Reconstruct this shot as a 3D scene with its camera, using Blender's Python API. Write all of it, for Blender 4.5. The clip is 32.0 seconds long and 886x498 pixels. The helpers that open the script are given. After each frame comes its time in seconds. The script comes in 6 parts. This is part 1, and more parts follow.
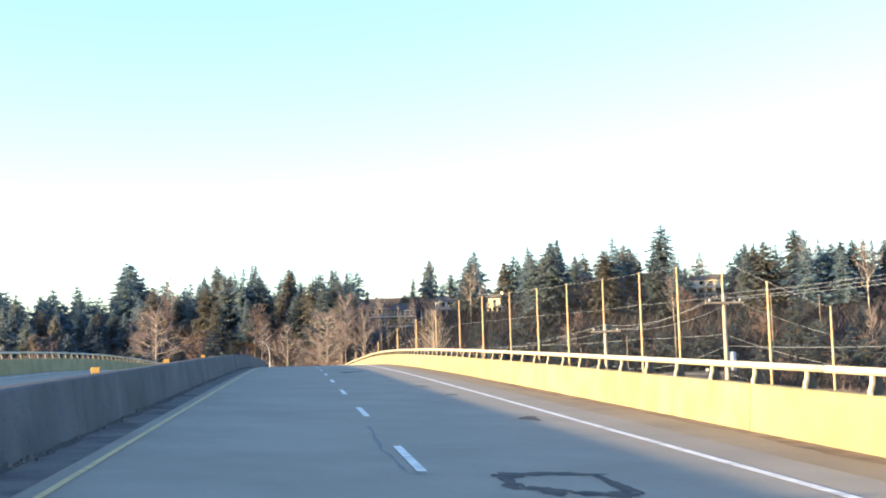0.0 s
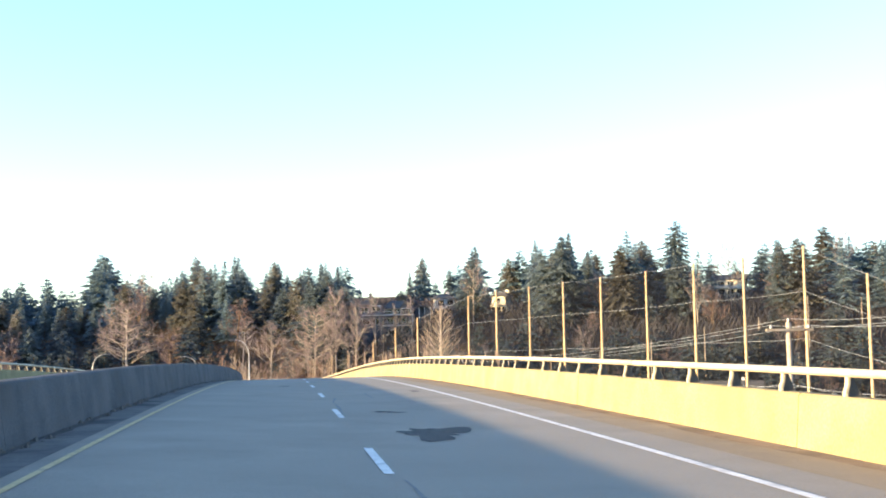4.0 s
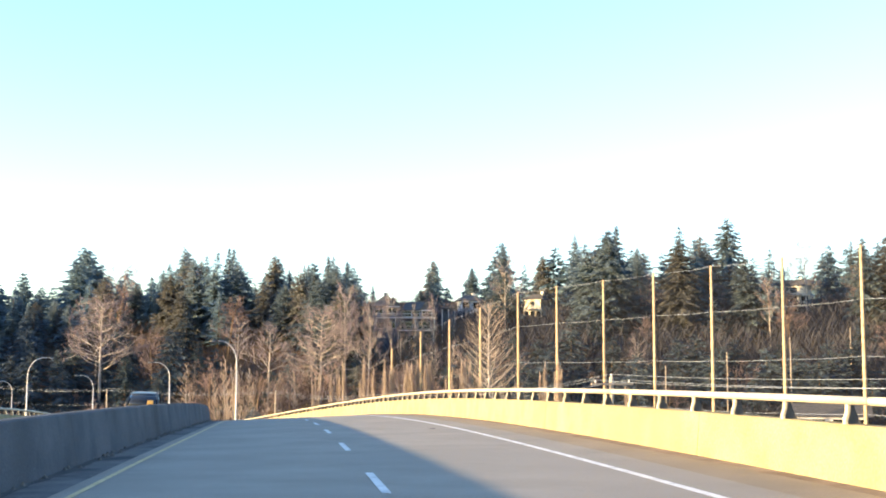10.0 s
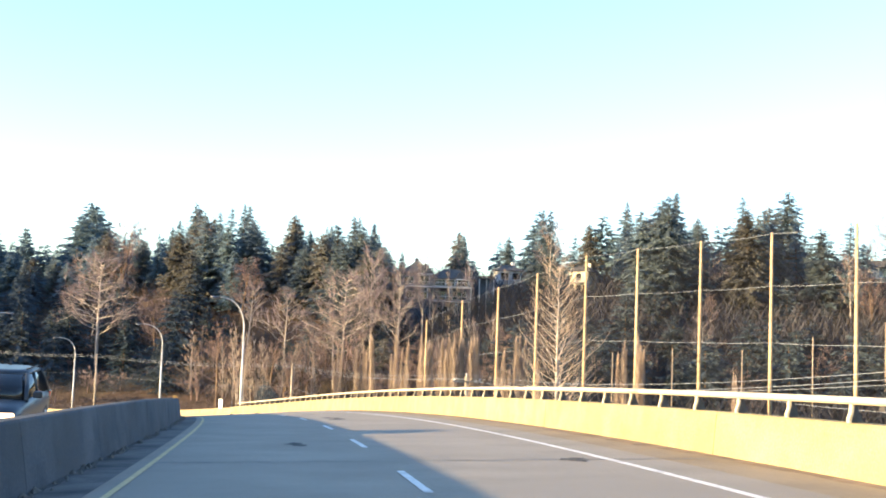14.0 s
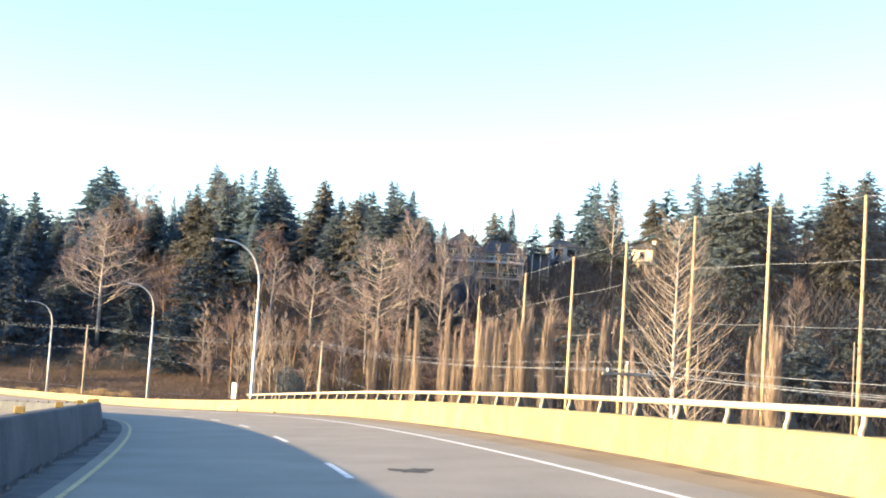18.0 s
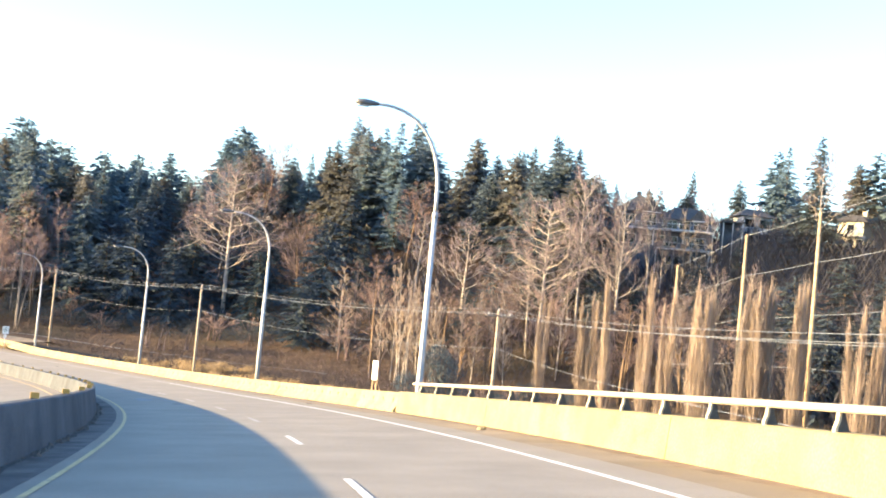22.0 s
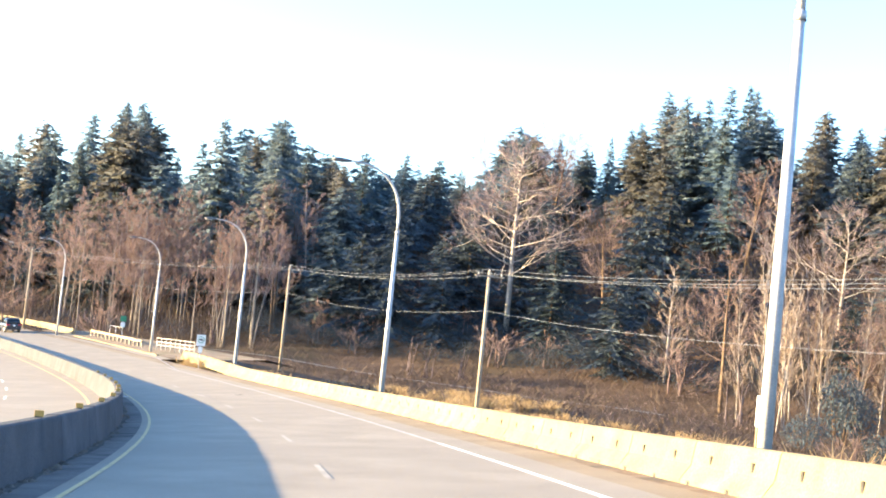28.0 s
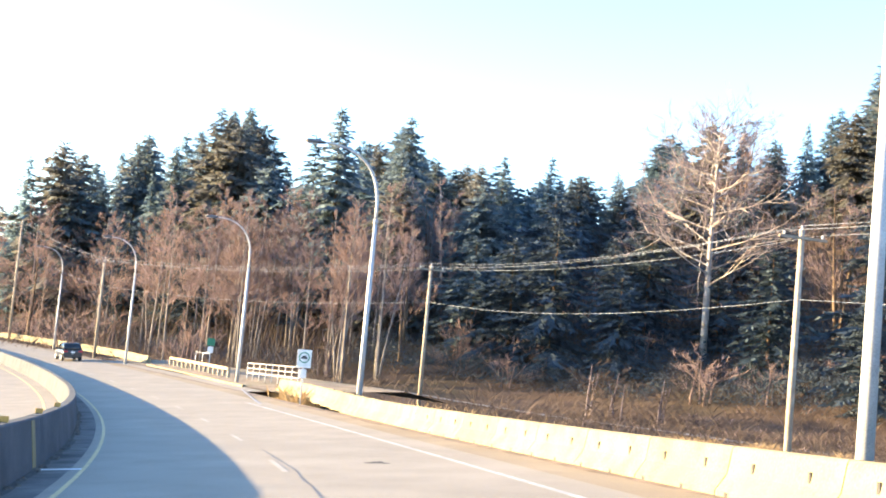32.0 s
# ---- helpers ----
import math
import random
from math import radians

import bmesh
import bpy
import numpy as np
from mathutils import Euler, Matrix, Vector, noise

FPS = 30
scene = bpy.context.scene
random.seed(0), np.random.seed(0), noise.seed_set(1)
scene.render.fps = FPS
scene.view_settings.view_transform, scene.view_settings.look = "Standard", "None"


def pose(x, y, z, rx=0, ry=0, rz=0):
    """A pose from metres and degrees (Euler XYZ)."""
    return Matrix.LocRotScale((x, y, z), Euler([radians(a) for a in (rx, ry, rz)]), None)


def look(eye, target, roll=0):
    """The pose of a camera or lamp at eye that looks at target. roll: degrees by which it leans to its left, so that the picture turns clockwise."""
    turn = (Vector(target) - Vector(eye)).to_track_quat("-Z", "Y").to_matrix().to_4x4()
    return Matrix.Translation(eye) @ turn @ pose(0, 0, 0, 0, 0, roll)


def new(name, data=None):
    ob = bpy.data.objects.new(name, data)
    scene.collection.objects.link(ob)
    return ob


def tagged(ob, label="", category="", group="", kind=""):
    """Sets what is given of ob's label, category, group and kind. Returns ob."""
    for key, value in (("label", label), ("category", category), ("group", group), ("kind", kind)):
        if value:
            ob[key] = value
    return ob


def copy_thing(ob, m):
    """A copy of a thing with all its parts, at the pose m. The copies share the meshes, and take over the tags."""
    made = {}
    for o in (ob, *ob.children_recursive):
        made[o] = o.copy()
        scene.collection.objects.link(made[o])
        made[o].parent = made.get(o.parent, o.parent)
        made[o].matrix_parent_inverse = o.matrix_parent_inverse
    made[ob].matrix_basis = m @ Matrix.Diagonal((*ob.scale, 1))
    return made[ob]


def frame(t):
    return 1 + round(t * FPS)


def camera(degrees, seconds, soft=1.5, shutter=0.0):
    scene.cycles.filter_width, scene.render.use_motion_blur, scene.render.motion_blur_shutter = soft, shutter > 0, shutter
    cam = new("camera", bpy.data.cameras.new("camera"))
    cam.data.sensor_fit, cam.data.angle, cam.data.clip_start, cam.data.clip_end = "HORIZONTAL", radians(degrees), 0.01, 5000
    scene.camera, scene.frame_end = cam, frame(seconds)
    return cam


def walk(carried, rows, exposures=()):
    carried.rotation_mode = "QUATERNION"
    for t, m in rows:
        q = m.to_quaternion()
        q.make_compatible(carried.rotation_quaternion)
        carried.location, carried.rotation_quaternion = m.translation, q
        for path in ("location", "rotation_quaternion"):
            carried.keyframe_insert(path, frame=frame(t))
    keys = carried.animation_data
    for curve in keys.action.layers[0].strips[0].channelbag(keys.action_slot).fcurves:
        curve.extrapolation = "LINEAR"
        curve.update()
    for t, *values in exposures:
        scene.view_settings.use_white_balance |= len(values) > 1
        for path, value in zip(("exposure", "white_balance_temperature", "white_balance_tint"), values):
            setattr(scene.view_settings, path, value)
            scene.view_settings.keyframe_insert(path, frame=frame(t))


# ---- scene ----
cam = camera(40.6, 32.0, soft=1.9)
# seconds, eye (m), turn (degrees)
ROWS = [
    (0.0, -0.30, 0.34, 2.05, 95.04, 1.76, -6.83),
    (0.5, -0.42, 4.99, 2.12, 95.08, 1.75, -6.87),
    (1.0, -0.45, 9.66, 2.18, 95.02, 1.60, -6.95),
    (1.5, -0.42, 14.60, 2.25, 94.98, 1.37, -7.04),
    (2.0, -0.43, 19.24, 2.31, 94.98, 1.29, -7.05),
    (2.5, -0.35, 24.11, 2.37, 94.95, 1.19, -7.16),
    (3.0, -0.31, 28.84, 2.42, 94.97, 1.02, -7.22),
    (3.5, -0.21, 33.90, 2.47, 95.04, 1.01, -7.37),
    (5.5, -0.31, 53.68, 2.69, 95.18, 0.87, -7.73),
    (6.0, -0.38, 57.78, 2.74, 95.22, 0.83, -7.68),
    (6.5, -0.24, 62.31, 2.78, 95.30, 0.69, -7.66),
    (7.0, -0.19, 67.12, 2.82, 95.23, 0.67, -7.86),
    (7.5, -0.35, 71.45, 2.85, 95.33, 0.73, -7.91),
    (8.0, -0.13, 76.41, 2.86, 95.38, 0.73, -7.98),
    (8.5, -0.07, 81.35, 2.87, 95.38, 0.58, -8.10),
    (9.0, -0.44, 85.46, 2.87, 95.50, 0.46, -8.10),
    (9.5, -0.40, 90.10, 2.85, 95.56, 0.28, -7.97),
    (10.0, -0.36, 94.78, 2.82, 95.56, -0.05, -7.53),
    (10.5, -0.41, 99.17, 2.79, 95.32, -0.22, -7.33),
    (11.0, -0.42, 103.83, 2.74, 95.51, -0.40, -7.38),
    (11.5, -0.48, 108.31, 2.70, 95.40, -0.64, -7.17),
    (12.0, -0.53, 112.83, 2.64, 95.27, -0.99, -7.12),
    (12.5, -0.63, 117.20, 2.57, 95.10, -1.26, -7.10),
    (13.0, -0.67, 121.84, 2.49, 94.72, -1.42, -7.05),
    (13.5, -0.75, 126.36, 2.40, 94.57, -1.74, -6.97),
    (14.0, -0.89, 130.66, 2.30, 94.46, -1.99, -6.82),
    (14.5, -1.02, 135.33, 2.18, 94.46, -2.13, -6.58),
    (16.5, -1.47, 154.09, 1.57, 93.92, -3.00, -6.19),
    (17.0, -1.60, 158.31, 1.41, 93.70, -3.28, -6.09),
    (17.5, -1.70, 162.57, 1.22, 93.55, -3.54, -5.86),
    (18.0, -1.90, 166.96, 1.03, 93.75, -3.58, -5.76),
    (18.5, -2.06, 171.52, 0.80, 94.01, -3.61, -5.66),
    (19.0, -2.31, 176.07, 0.58, 94.05, -3.76, -5.28),
    (19.5, -2.63, 180.40, 0.35, 93.86, -3.93, -4.41),
    (20.0, -3.00, 185.03, 0.08, 93.65, -4.17, -2.95),
    (20.5, -3.40, 189.32, -0.17, 93.42, -4.48, -1.58),
    (21.0, -3.86, 193.64, -0.43, 92.96, -5.09, -0.70),
    (21.5, -4.39, 198.15, -0.74, 92.72, -5.18, -0.33),
    (22.0, -5.05, 203.04, -1.06, 92.45, -5.36, 0.73),
    (22.5, -5.68, 207.65, -1.38, 92.20, -5.53, 2.17),
    (23.0, -6.38, 212.39, -1.72, 92.05, -5.70, 2.69),
    (23.5, -7.07, 217.06, -2.04, 91.86, -5.70, 3.80),
    (24.0, -8.07, 221.60, -2.40, 91.57, -5.81, 4.51),
    (24.5, -8.98, 226.30, -2.74, 91.44, -5.85, 4.84),
    (25.0, -10.11, 230.91, -3.11, 90.88, -5.94, 6.36),
    (25.5, -11.28, 235.58, -3.48, 90.43, -6.03, 7.68),
    (26.0, -12.52, 240.00, -3.82, 90.20, -6.20, 9.21),
    (26.5, -13.74, 244.37, -4.23, 90.16, -6.45, 11.46),
    (28.5, -19.72, 262.59, -5.77, 93.73, -5.46, 13.80),
    (29.0, -21.52, 266.99, -6.15, 94.04, -5.35, 14.57),
    (29.5, -23.35, 271.54, -6.48, 94.61, -5.63, 16.12),
    (30.0, -25.24, 276.10, -6.83, 94.90, -5.85, 17.21),
    (30.5, -27.25, 280.62, -7.18, 94.94, -6.05, 18.15),
    (31.0, -29.30, 285.25, -7.55, 95.06, -6.07, 18.80),
    (31.5, -31.33, 289.67, -7.91, 94.57, -5.87, 18.88),
    (32.0, -33.45, 294.09, -8.23, 94.44, -5.18, 19.08),
]
walk(cam, [(t, pose(x, y, z, rx, ry, rz)) for t, x, y, z, rx, ry, rz in ROWS],
     [(0.0, 2.40, 6620, 18), (17.0, 2.42, 6520, 18), (19.0, 2.44, 6470, 18), (21.0, 2.54, 6450, 18), (23.0, 2.80, 6520, 18), (26.0, 2.86, 6370, 18), (32.0, 2.90, 6270, 18)])

# ---- light: low winter sun from the west, clear sky ----
SUN_EL, SUN_TO = 7.8, 11.0          # elevation; compass of the light's travel, degrees from +x
world = bpy.data.worlds.new("sky")
scene.world = world
world.use_nodes = True
wn = world.node_tree
sky = wn.nodes.new("ShaderNodeTexSky")
sky.sky_type, sky.sun_disc = "NISHITA", False
sky.sun_elevation = radians(SUN_EL)
sky.sun_rotation = radians(270 - SUN_TO)
sky.air_density, sky.dust_density, sky.ozone_density = 1.0, 0.35, 2.9
wn.links.new(sky.outputs[0], wn.nodes["Background"].inputs[0])
wn.nodes["Background"].inputs[1].default_value = 0.143
sun = new("sun", bpy.data.lights.new("sun", "SUN"))
sun.data.energy, sun.data.angle, sun.data.color = 5.0, radians(0.6), (1.0, 0.75, 0.37)
a = radians(SUN_TO)
sun.matrix_world = look((0, 0, 60), (math.cos(a) * 10, math.sin(a) * 10, 60 - 10 * math.tan(radians(SUN_EL))))


# ---- materials ----
def material(name, low, high, scale=3.0, rough=0.8, metal=0.0, bump=0.2, fine=30.0, spots=None, spot_scale=0.4, vary=0.0, bump_dist=0.02, leaf=0.0):
    """Two-scale noise between two base colours, with optional larger stains and fine relief."""
    m = bpy.data.materials.new(name)
    m.use_nodes = True
    t = m.node_tree
    n, l = t.nodes, t.links
    b = n["Principled BSDF"]
    co = n.new("ShaderNodeTexCoord")
    def noise_tex(s, detail):
        k = n.new("ShaderNodeTexNoise")
        k.inputs["Scale"].default_value, k.inputs["Detail"].default_value = s, detail
        l.new(co.outputs["Object"], k.inputs["Vector"])
        return k
    n1, n2 = noise_tex(scale, 6), noise_tex(fine, 4)
    r = n.new("ShaderNodeValToRGB")
    r.color_ramp.elements[0].position, r.color_ramp.elements[1].position = 0.32, 0.68
    r.color_ramp.elements[0].color, r.color_ramp.elements[1].color = (*low, 1), (*high, 1)
    l.new(n1.outputs["Fac"], r.inputs[0])
    col = r.outputs[0]
    mul = n.new("ShaderNodeMixRGB")
    mul.blend_type, mul.inputs[0].default_value = "OVERLAY", 0.45
    l.new(col, mul.inputs[1])
    l.new(n2.outputs["Fac"], mul.inputs[2])
    col = mul.outputs[0]
    if spots:
        n3 = noise_tex(spot_scale, 5)
        r3 = n.new("ShaderNodeValToRGB")
        r3.color_ramp.elements[0].position, r3.color_ramp.elements[1].position = 0.52, 0.70
        l.new(n3.outputs["Fac"], r3.inputs[0])
        mx = n.new("ShaderNodeMixRGB")
        l.new(r3.outputs[0], mx.inputs[0])
        l.new(col, mx.inputs[1])
        mx.inputs[2].default_value = (*spots, 1)
        col = mx.outputs[0]
    if vary:
        inf = n.new("ShaderNodeObjectInfo")
        mr = n.new("ShaderNodeMapRange")
        mr.inputs["To Min"].default_value, mr.inputs["To Max"].default_value = 1 - vary, 1 + vary
        l.new(inf.outputs["Random"], mr.inputs[0])
        hs = n.new("ShaderNodeHueSaturation")
        l.new(mr.outputs[0], hs.inputs["Value"])
        l.new(col, hs.inputs["Color"])
        col = hs.outputs[0]
    l.new(col, b.inputs["Base Color"])
    b.inputs["Roughness"].default_value, b.inputs["Metallic"].default_value = rough, metal
    if bump:
        bp = n.new("ShaderNodeBump")
        bp.inputs["Strength"].default_value, bp.inputs["Distance"].default_value = bump, bump_dist
        l.new(n2.outputs["Fac"], bp.inputs["Height"])
        l.new(bp.outputs[0], b.inputs["Normal"])
    if leaf:
        tr, mix = n.new("ShaderNodeBsdfTranslucent"), n.new("ShaderNodeMixShader")
        l.new(col, tr.inputs["Color"])
        mix.inputs[0].default_value = leaf
        l.new(b.outputs[0], mix.inputs[1])
        l.new(tr.outputs[0], mix.inputs[2])
        l.new(mix.outputs[0], n["Material Output"].inputs["Surface"])
    return m


ASPHALT = material("asphalt", (0.227, 0.203, 0.166), (0.284, 0.252, 0.205), 0.6, 0.75, 0, 0.35, 60, (0.237, 0.212, 0.175), 0.15)
GRIT = material("damp_grit_asphalt", (0.10, 0.098, 0.096), (0.165, 0.158, 0.148), 1.5, 0.9, 0, 0.5, 40, (0.055, 0.055, 0.055), 0.7)
SHOULDER = material("dusty_asphalt", (0.15, 0.11, 0.08), (0.26, 0.20, 0.145), 1.5, 0.95, 0, 0.5, 40, (0.11, 0.095, 0.08), 0.7)
CONCRETE = material("concrete", (0.185, 0.160, 0.086), (0.26, 0.226, 0.124), 1.2, 0.85, 0, 0.4, 25, (0.19, 0.161, 0.09), 0.5, vary=0.04)
DAMP = material("damp_black_grit", (0.03, 0.029, 0.028), (0.06, 0.057, 0.053), 3, 0.95, 0, 0.5, 40)
# median concrete: stains, plus its shaded face's blue-grey put into the colour
SHADE_CONCRETE = material("shade_toned_concrete", (0.052, 0.059, 0.069), (0.090, 0.100, 0.113), 1.0, 0.9, 0, 0.4, 25, (0.05, 0.053, 0.057), 0.5, vary=0.06)
PRECAST = material("precast_concrete", (0.19, 0.163, 0.098), (0.27, 0.234, 0.145), 1.6, 0.85, 0, 0.4, 25, (0.19, 0.16, 0.10), 0.8, vary=0.08)
for m in (ASPHALT, GRIT, SHOULDER, SHADE_CONCRETE, CONCRETE, PRECAST):
    m.node_tree.nodes["Principled BSDF"].inputs["Specular IOR Level"].default_value = 0.15
WHITE_PAINT = material("white_road_paint", (0.54, 0.53, 0.50), (0.72, 0.71, 0.67), 8, 0.7, 0, 0.2, 40, (0.35, 0.35, 0.34), 3.0)
WORN_PAINT = material("worn_road_paint", (0.26, 0.25, 0.235), (0.40, 0.39, 0.37), 2.5, 0.75, 0, 0.2, 40, (0.22, 0.22, 0.22), 1.0)
FADED = material("faded_road_paint", (0.245, 0.225, 0.19), (0.335, 0.31, 0.265), 2.5, 0.75, 0, 0.2, 40, (0.23, 0.21, 0.175), 1.0)
YELLOW_PAINT = material("yellow_road_paint", (0.46, 0.33, 0.14), (0.58, 0.43, 0.20), 8, 0.7, 0, 0.2, 40, (0.34, 0.26, 0.15), 3.0)
STEEL = material("galvanized_steel", (0.45, 0.46, 0.47), (0.58, 0.59, 0.60), 5, 0.5, 0.6, 0.1, 40)
POLE_PAINT = material("grey_painted_steel", (0.36, 0.37, 0.38), (0.46, 0.47, 0.48), 3, 0.55, 0.2, 0.05, 40)
RAIL_PAINT = material("weathered_rail_paint", (0.34, 0.305, 0.225), (0.46, 0.415, 0.31), 4, 0.6, 0.1, 0.1, 40)
WOOD = material("weathered_pole_wood", (0.30, 0.21, 0.12), (0.46, 0.34, 0.20), 2.5, 0.85, 0, 0.3, 40, vary=0.12)
GREYWOOD = material("grey_pole_wood", (0.24, 0.195, 0.145), (0.37, 0.31, 0.24), 2.5, 0.85, 0, 0.3, 40, vary=0.1)
BARK = material("conifer_bark", (0.10, 0.07, 0.05), (0.18, 0.13, 0.09), 3, 0.95, 0, 0.5, 20)
TWIG = material("bare_tan_twigs", (0.165, 0.134, 0.140), (0.265, 0.220, 0.226), 0.8, 0.9, 0, 0.2, 12, vary=0.2, leaf=0.35)
TWIG_RED = material("bare_reddish_twigs", (0.178, 0.132, 0.122), (0.305, 0.230, 0.212), 0.8, 0.9, 0, 0.2, 12, vary=0.2, leaf=0.35)
TWIG_PALE = material("pale_poplar_twigs", (0.245, 0.196, 0.162), (0.395, 0.322, 0.264), 0.8, 0.9, 0, 0.2, 12, vary=0.15, leaf=0.35)
PALEBARK = material("pale_birch_bark", (0.24, 0.212, 0.192), (0.41, 0.372, 0.338), 1.5, 0.85, 0, 0.3, 15, (0.16, 0.13, 0.10), 1.2)
ALDERBARK = material("grey_alder_bark", (0.15, 0.132, 0.122), (0.36, 0.32, 0.285), 0.35, 0.9, 0, 0.3, 9, (0.09, 0.08, 0.075), 0.5, vary=0.3)
NEEDLE = material("dark_green_needles", (0.100, 0.146, 0.174), (0.162, 0.206, 0.230), 0.35, 0.85, 0, 0, 6, (0.142, 0.170, 0.170), 0.2, vary=0.3, leaf=0.5)
NEEDLE_B = material("blue_green_needles", (0.098, 0.152, 0.190), (0.152, 0.216, 0.252), 0.35, 0.85, 0, 0, 6, vary=0.3, leaf=0.48)
NEEDLE_FAR = material("distant_needles", (0.075, 0.120, 0.150), (0.120, 0.175, 0.205), 0.06, 0.85, 0, 0, 1.0, leaf=0.35)
CEDAR = material("bronze_cedar_foliage", (0.118, 0.128, 0.128), (0.19, 0.186, 0.172), 0.35, 0.85, 0, 0, 6, (0.11, 0.105, 0.09), 0.25, vary=0.3, leaf=0.48)
GRASS = material("winter_grass_ground", (0.072, 0.05, 0.036), (0.145, 0.10, 0.07), 0.25, 0.95, 0, 0.8, 4, (0.065, 0.055, 0.035), 0.05, bump_dist=0.2)
STRAW = material("dry_straw_grass", (0.29, 0.205, 0.11), (0.50, 0.37, 0.21), 0.6, 0.95, 0, 0.3, 10, vary=0.2, leaf=0.35)
BRAMBLE = material("brown_bramble", (0.062, 0.050, 0.044), (0.125, 0.098, 0.084), 0.5, 0.95, 0, 0.3, 10, vary=0.2, leaf=0.35)
# thicket stems hold the slope's blue-dark shade in their base colour
THICKET = material("shade_toned_thicket", (0.045, 0.046, 0.058), (0.078, 0.078, 0.092), 0.1, 0.95, 0, 0, 10, leaf=0.1)
WEB = material("dark_bracket_steel", (0.05, 0.048, 0.045), (0.085, 0.08, 0.075), 6, 0.7, 0.2, 0.1, 40)
# lamp head grey darkened to carry its shaded underside against the sky
HEAD = material("shade_toned_lamp_casting", (0.10, 0.105, 0.115), (0.15, 0.155, 0.165), 5, 0.5, 0.3, 0.05, 40)
# scrub leaves: the shade under the wood is put into this colour
SCRUB = material("shade_toned_scrub", (0.052, 0.070, 0.088), (0.088, 0.108, 0.126), 0.12, 0.85, 0, 0, 2.0, (0.06, 0.056, 0.058), 0.09, leaf=0.2)
BLACK = material("black_rubber", (0.015, 0.015, 0.015), (0.03, 0.03, 0.03), 5, 0.7, 0, 0.1, 40)
WIRE = material("bare_aluminium_cable", (0.20, 0.23, 0.29), (0.27, 0.31, 0.38), 5, 0.6, 0.0, 0, 40)
NETTING = material("dark_net_cord", (0.02, 0.02, 0.022), (0.03, 0.03, 0.033), 5, 0.9, 0, 0, 40)


for m in (TWIG, TWIG_RED, TWIG_PALE, NEEDLE, NEEDLE_B, NEEDLE_FAR, CEDAR, GRASS, STRAW, BRAMBLE, THICKET, SCRUB, NETTING, ALDERBARK, BARK):
    m.node_tree.nodes["Principled BSDF"].inputs["Specular IOR Level"].default_value = 0.08


# ---- building helpers ----
def part(name, bm, mat, parent=None, label=""):
    me = bpy.data.meshes.new(name)
    bm.to_mesh(me)
    bm.free()
    me.materials.append(mat)
    ob = new(name, me)
    ob.parent = parent
    return tagged(ob, label)


def from_lists(name, vs, fs, mat, parent=None, label="", smooth=False):
    me = bpy.data.meshes.new(name)
    me.from_pydata(vs, [], fs)
    me.materials.append(mat)
    if smooth:
        me.polygons.foreach_set("use_smooth", [True] * len(me.polygons))
    me.update()
    ob = new(name, me)
    ob.parent = parent
    return tagged(ob, label)


def shared(name, ob, parent, m=None):
    """Another piece on the same mesh."""
    o = new(name, ob.data)
    o.parent = parent
    if m is not None:
        o.matrix_basis = m
    return o


used = set()


def put(src, m):
    """Stands a built thing at a pose: itself the first time, a copy after that."""
    if src.name not in used:
        used.add(src.name)
        src.matrix_basis = m
        return src
    return copy_thing(src, m @ Matrix.Diagonal((1 / src.scale.x, 1 / src.scale.y, 1 / src.scale.z, 1)))


def thing(name, label, category, group="", kind="", at=None):
    ob = new(name)
    ob.empty_display_size = 0.3
    if at is not None:
        ob.matrix_basis = at
    return tagged(ob, label, category, group, kind)


def box(bm, x0, x1, y0, y1, z0, z1, bevel=0.0):
    m = Matrix.Translation(((x0 + x1) / 2, (y0 + y1) / 2, (z0 + z1) / 2)) @ Matrix.Diagonal((x1 - x0, y1 - y0, z1 - z0, 1))
    r = bmesh.ops.create_cube(bm, size=1, matrix=m)
    if bevel:
        es = list({e for v in r["verts"] for e in v.link_edges})
        bmesh.ops.bevel(bm, geom=es, offset=bevel, segments=2, affect="EDGES", profile=0.5)


def tube(bm, pts, radii, sides=8, cap=True):
    """A round tube through points with a radius at each."""
    rings = []
    up = Vector((0.13, 0.21, 1))
    for i, p in enumerate(pts):
        d = (Vector(pts[min(i + 1, len(pts) - 1)]) - Vector(pts[max(i - 1, 0)])).normalized()
        u = d.cross(up if abs(d.z) < 0.95 else Vector((1, 0.1, 0))).normalized()
        v = d.cross(u)
        rings.append([bm.verts.new(Vector(p) + (u * math.cos(k * math.tau / sides) + v * math.sin(k * math.tau / sides)) * radii[i]) for k in range(sides)])
    for a_, b_ in zip(rings, rings[1:]):
        for k in range(sides):
            f = bm.faces.new((a_[k], a_[(k + 1) % sides], b_[(k + 1) % sides], b_[k]))
            f.smooth = True
    if cap:
        bm.faces.new(rings[0][::-1])
        bm.faces.new(rings[-1])


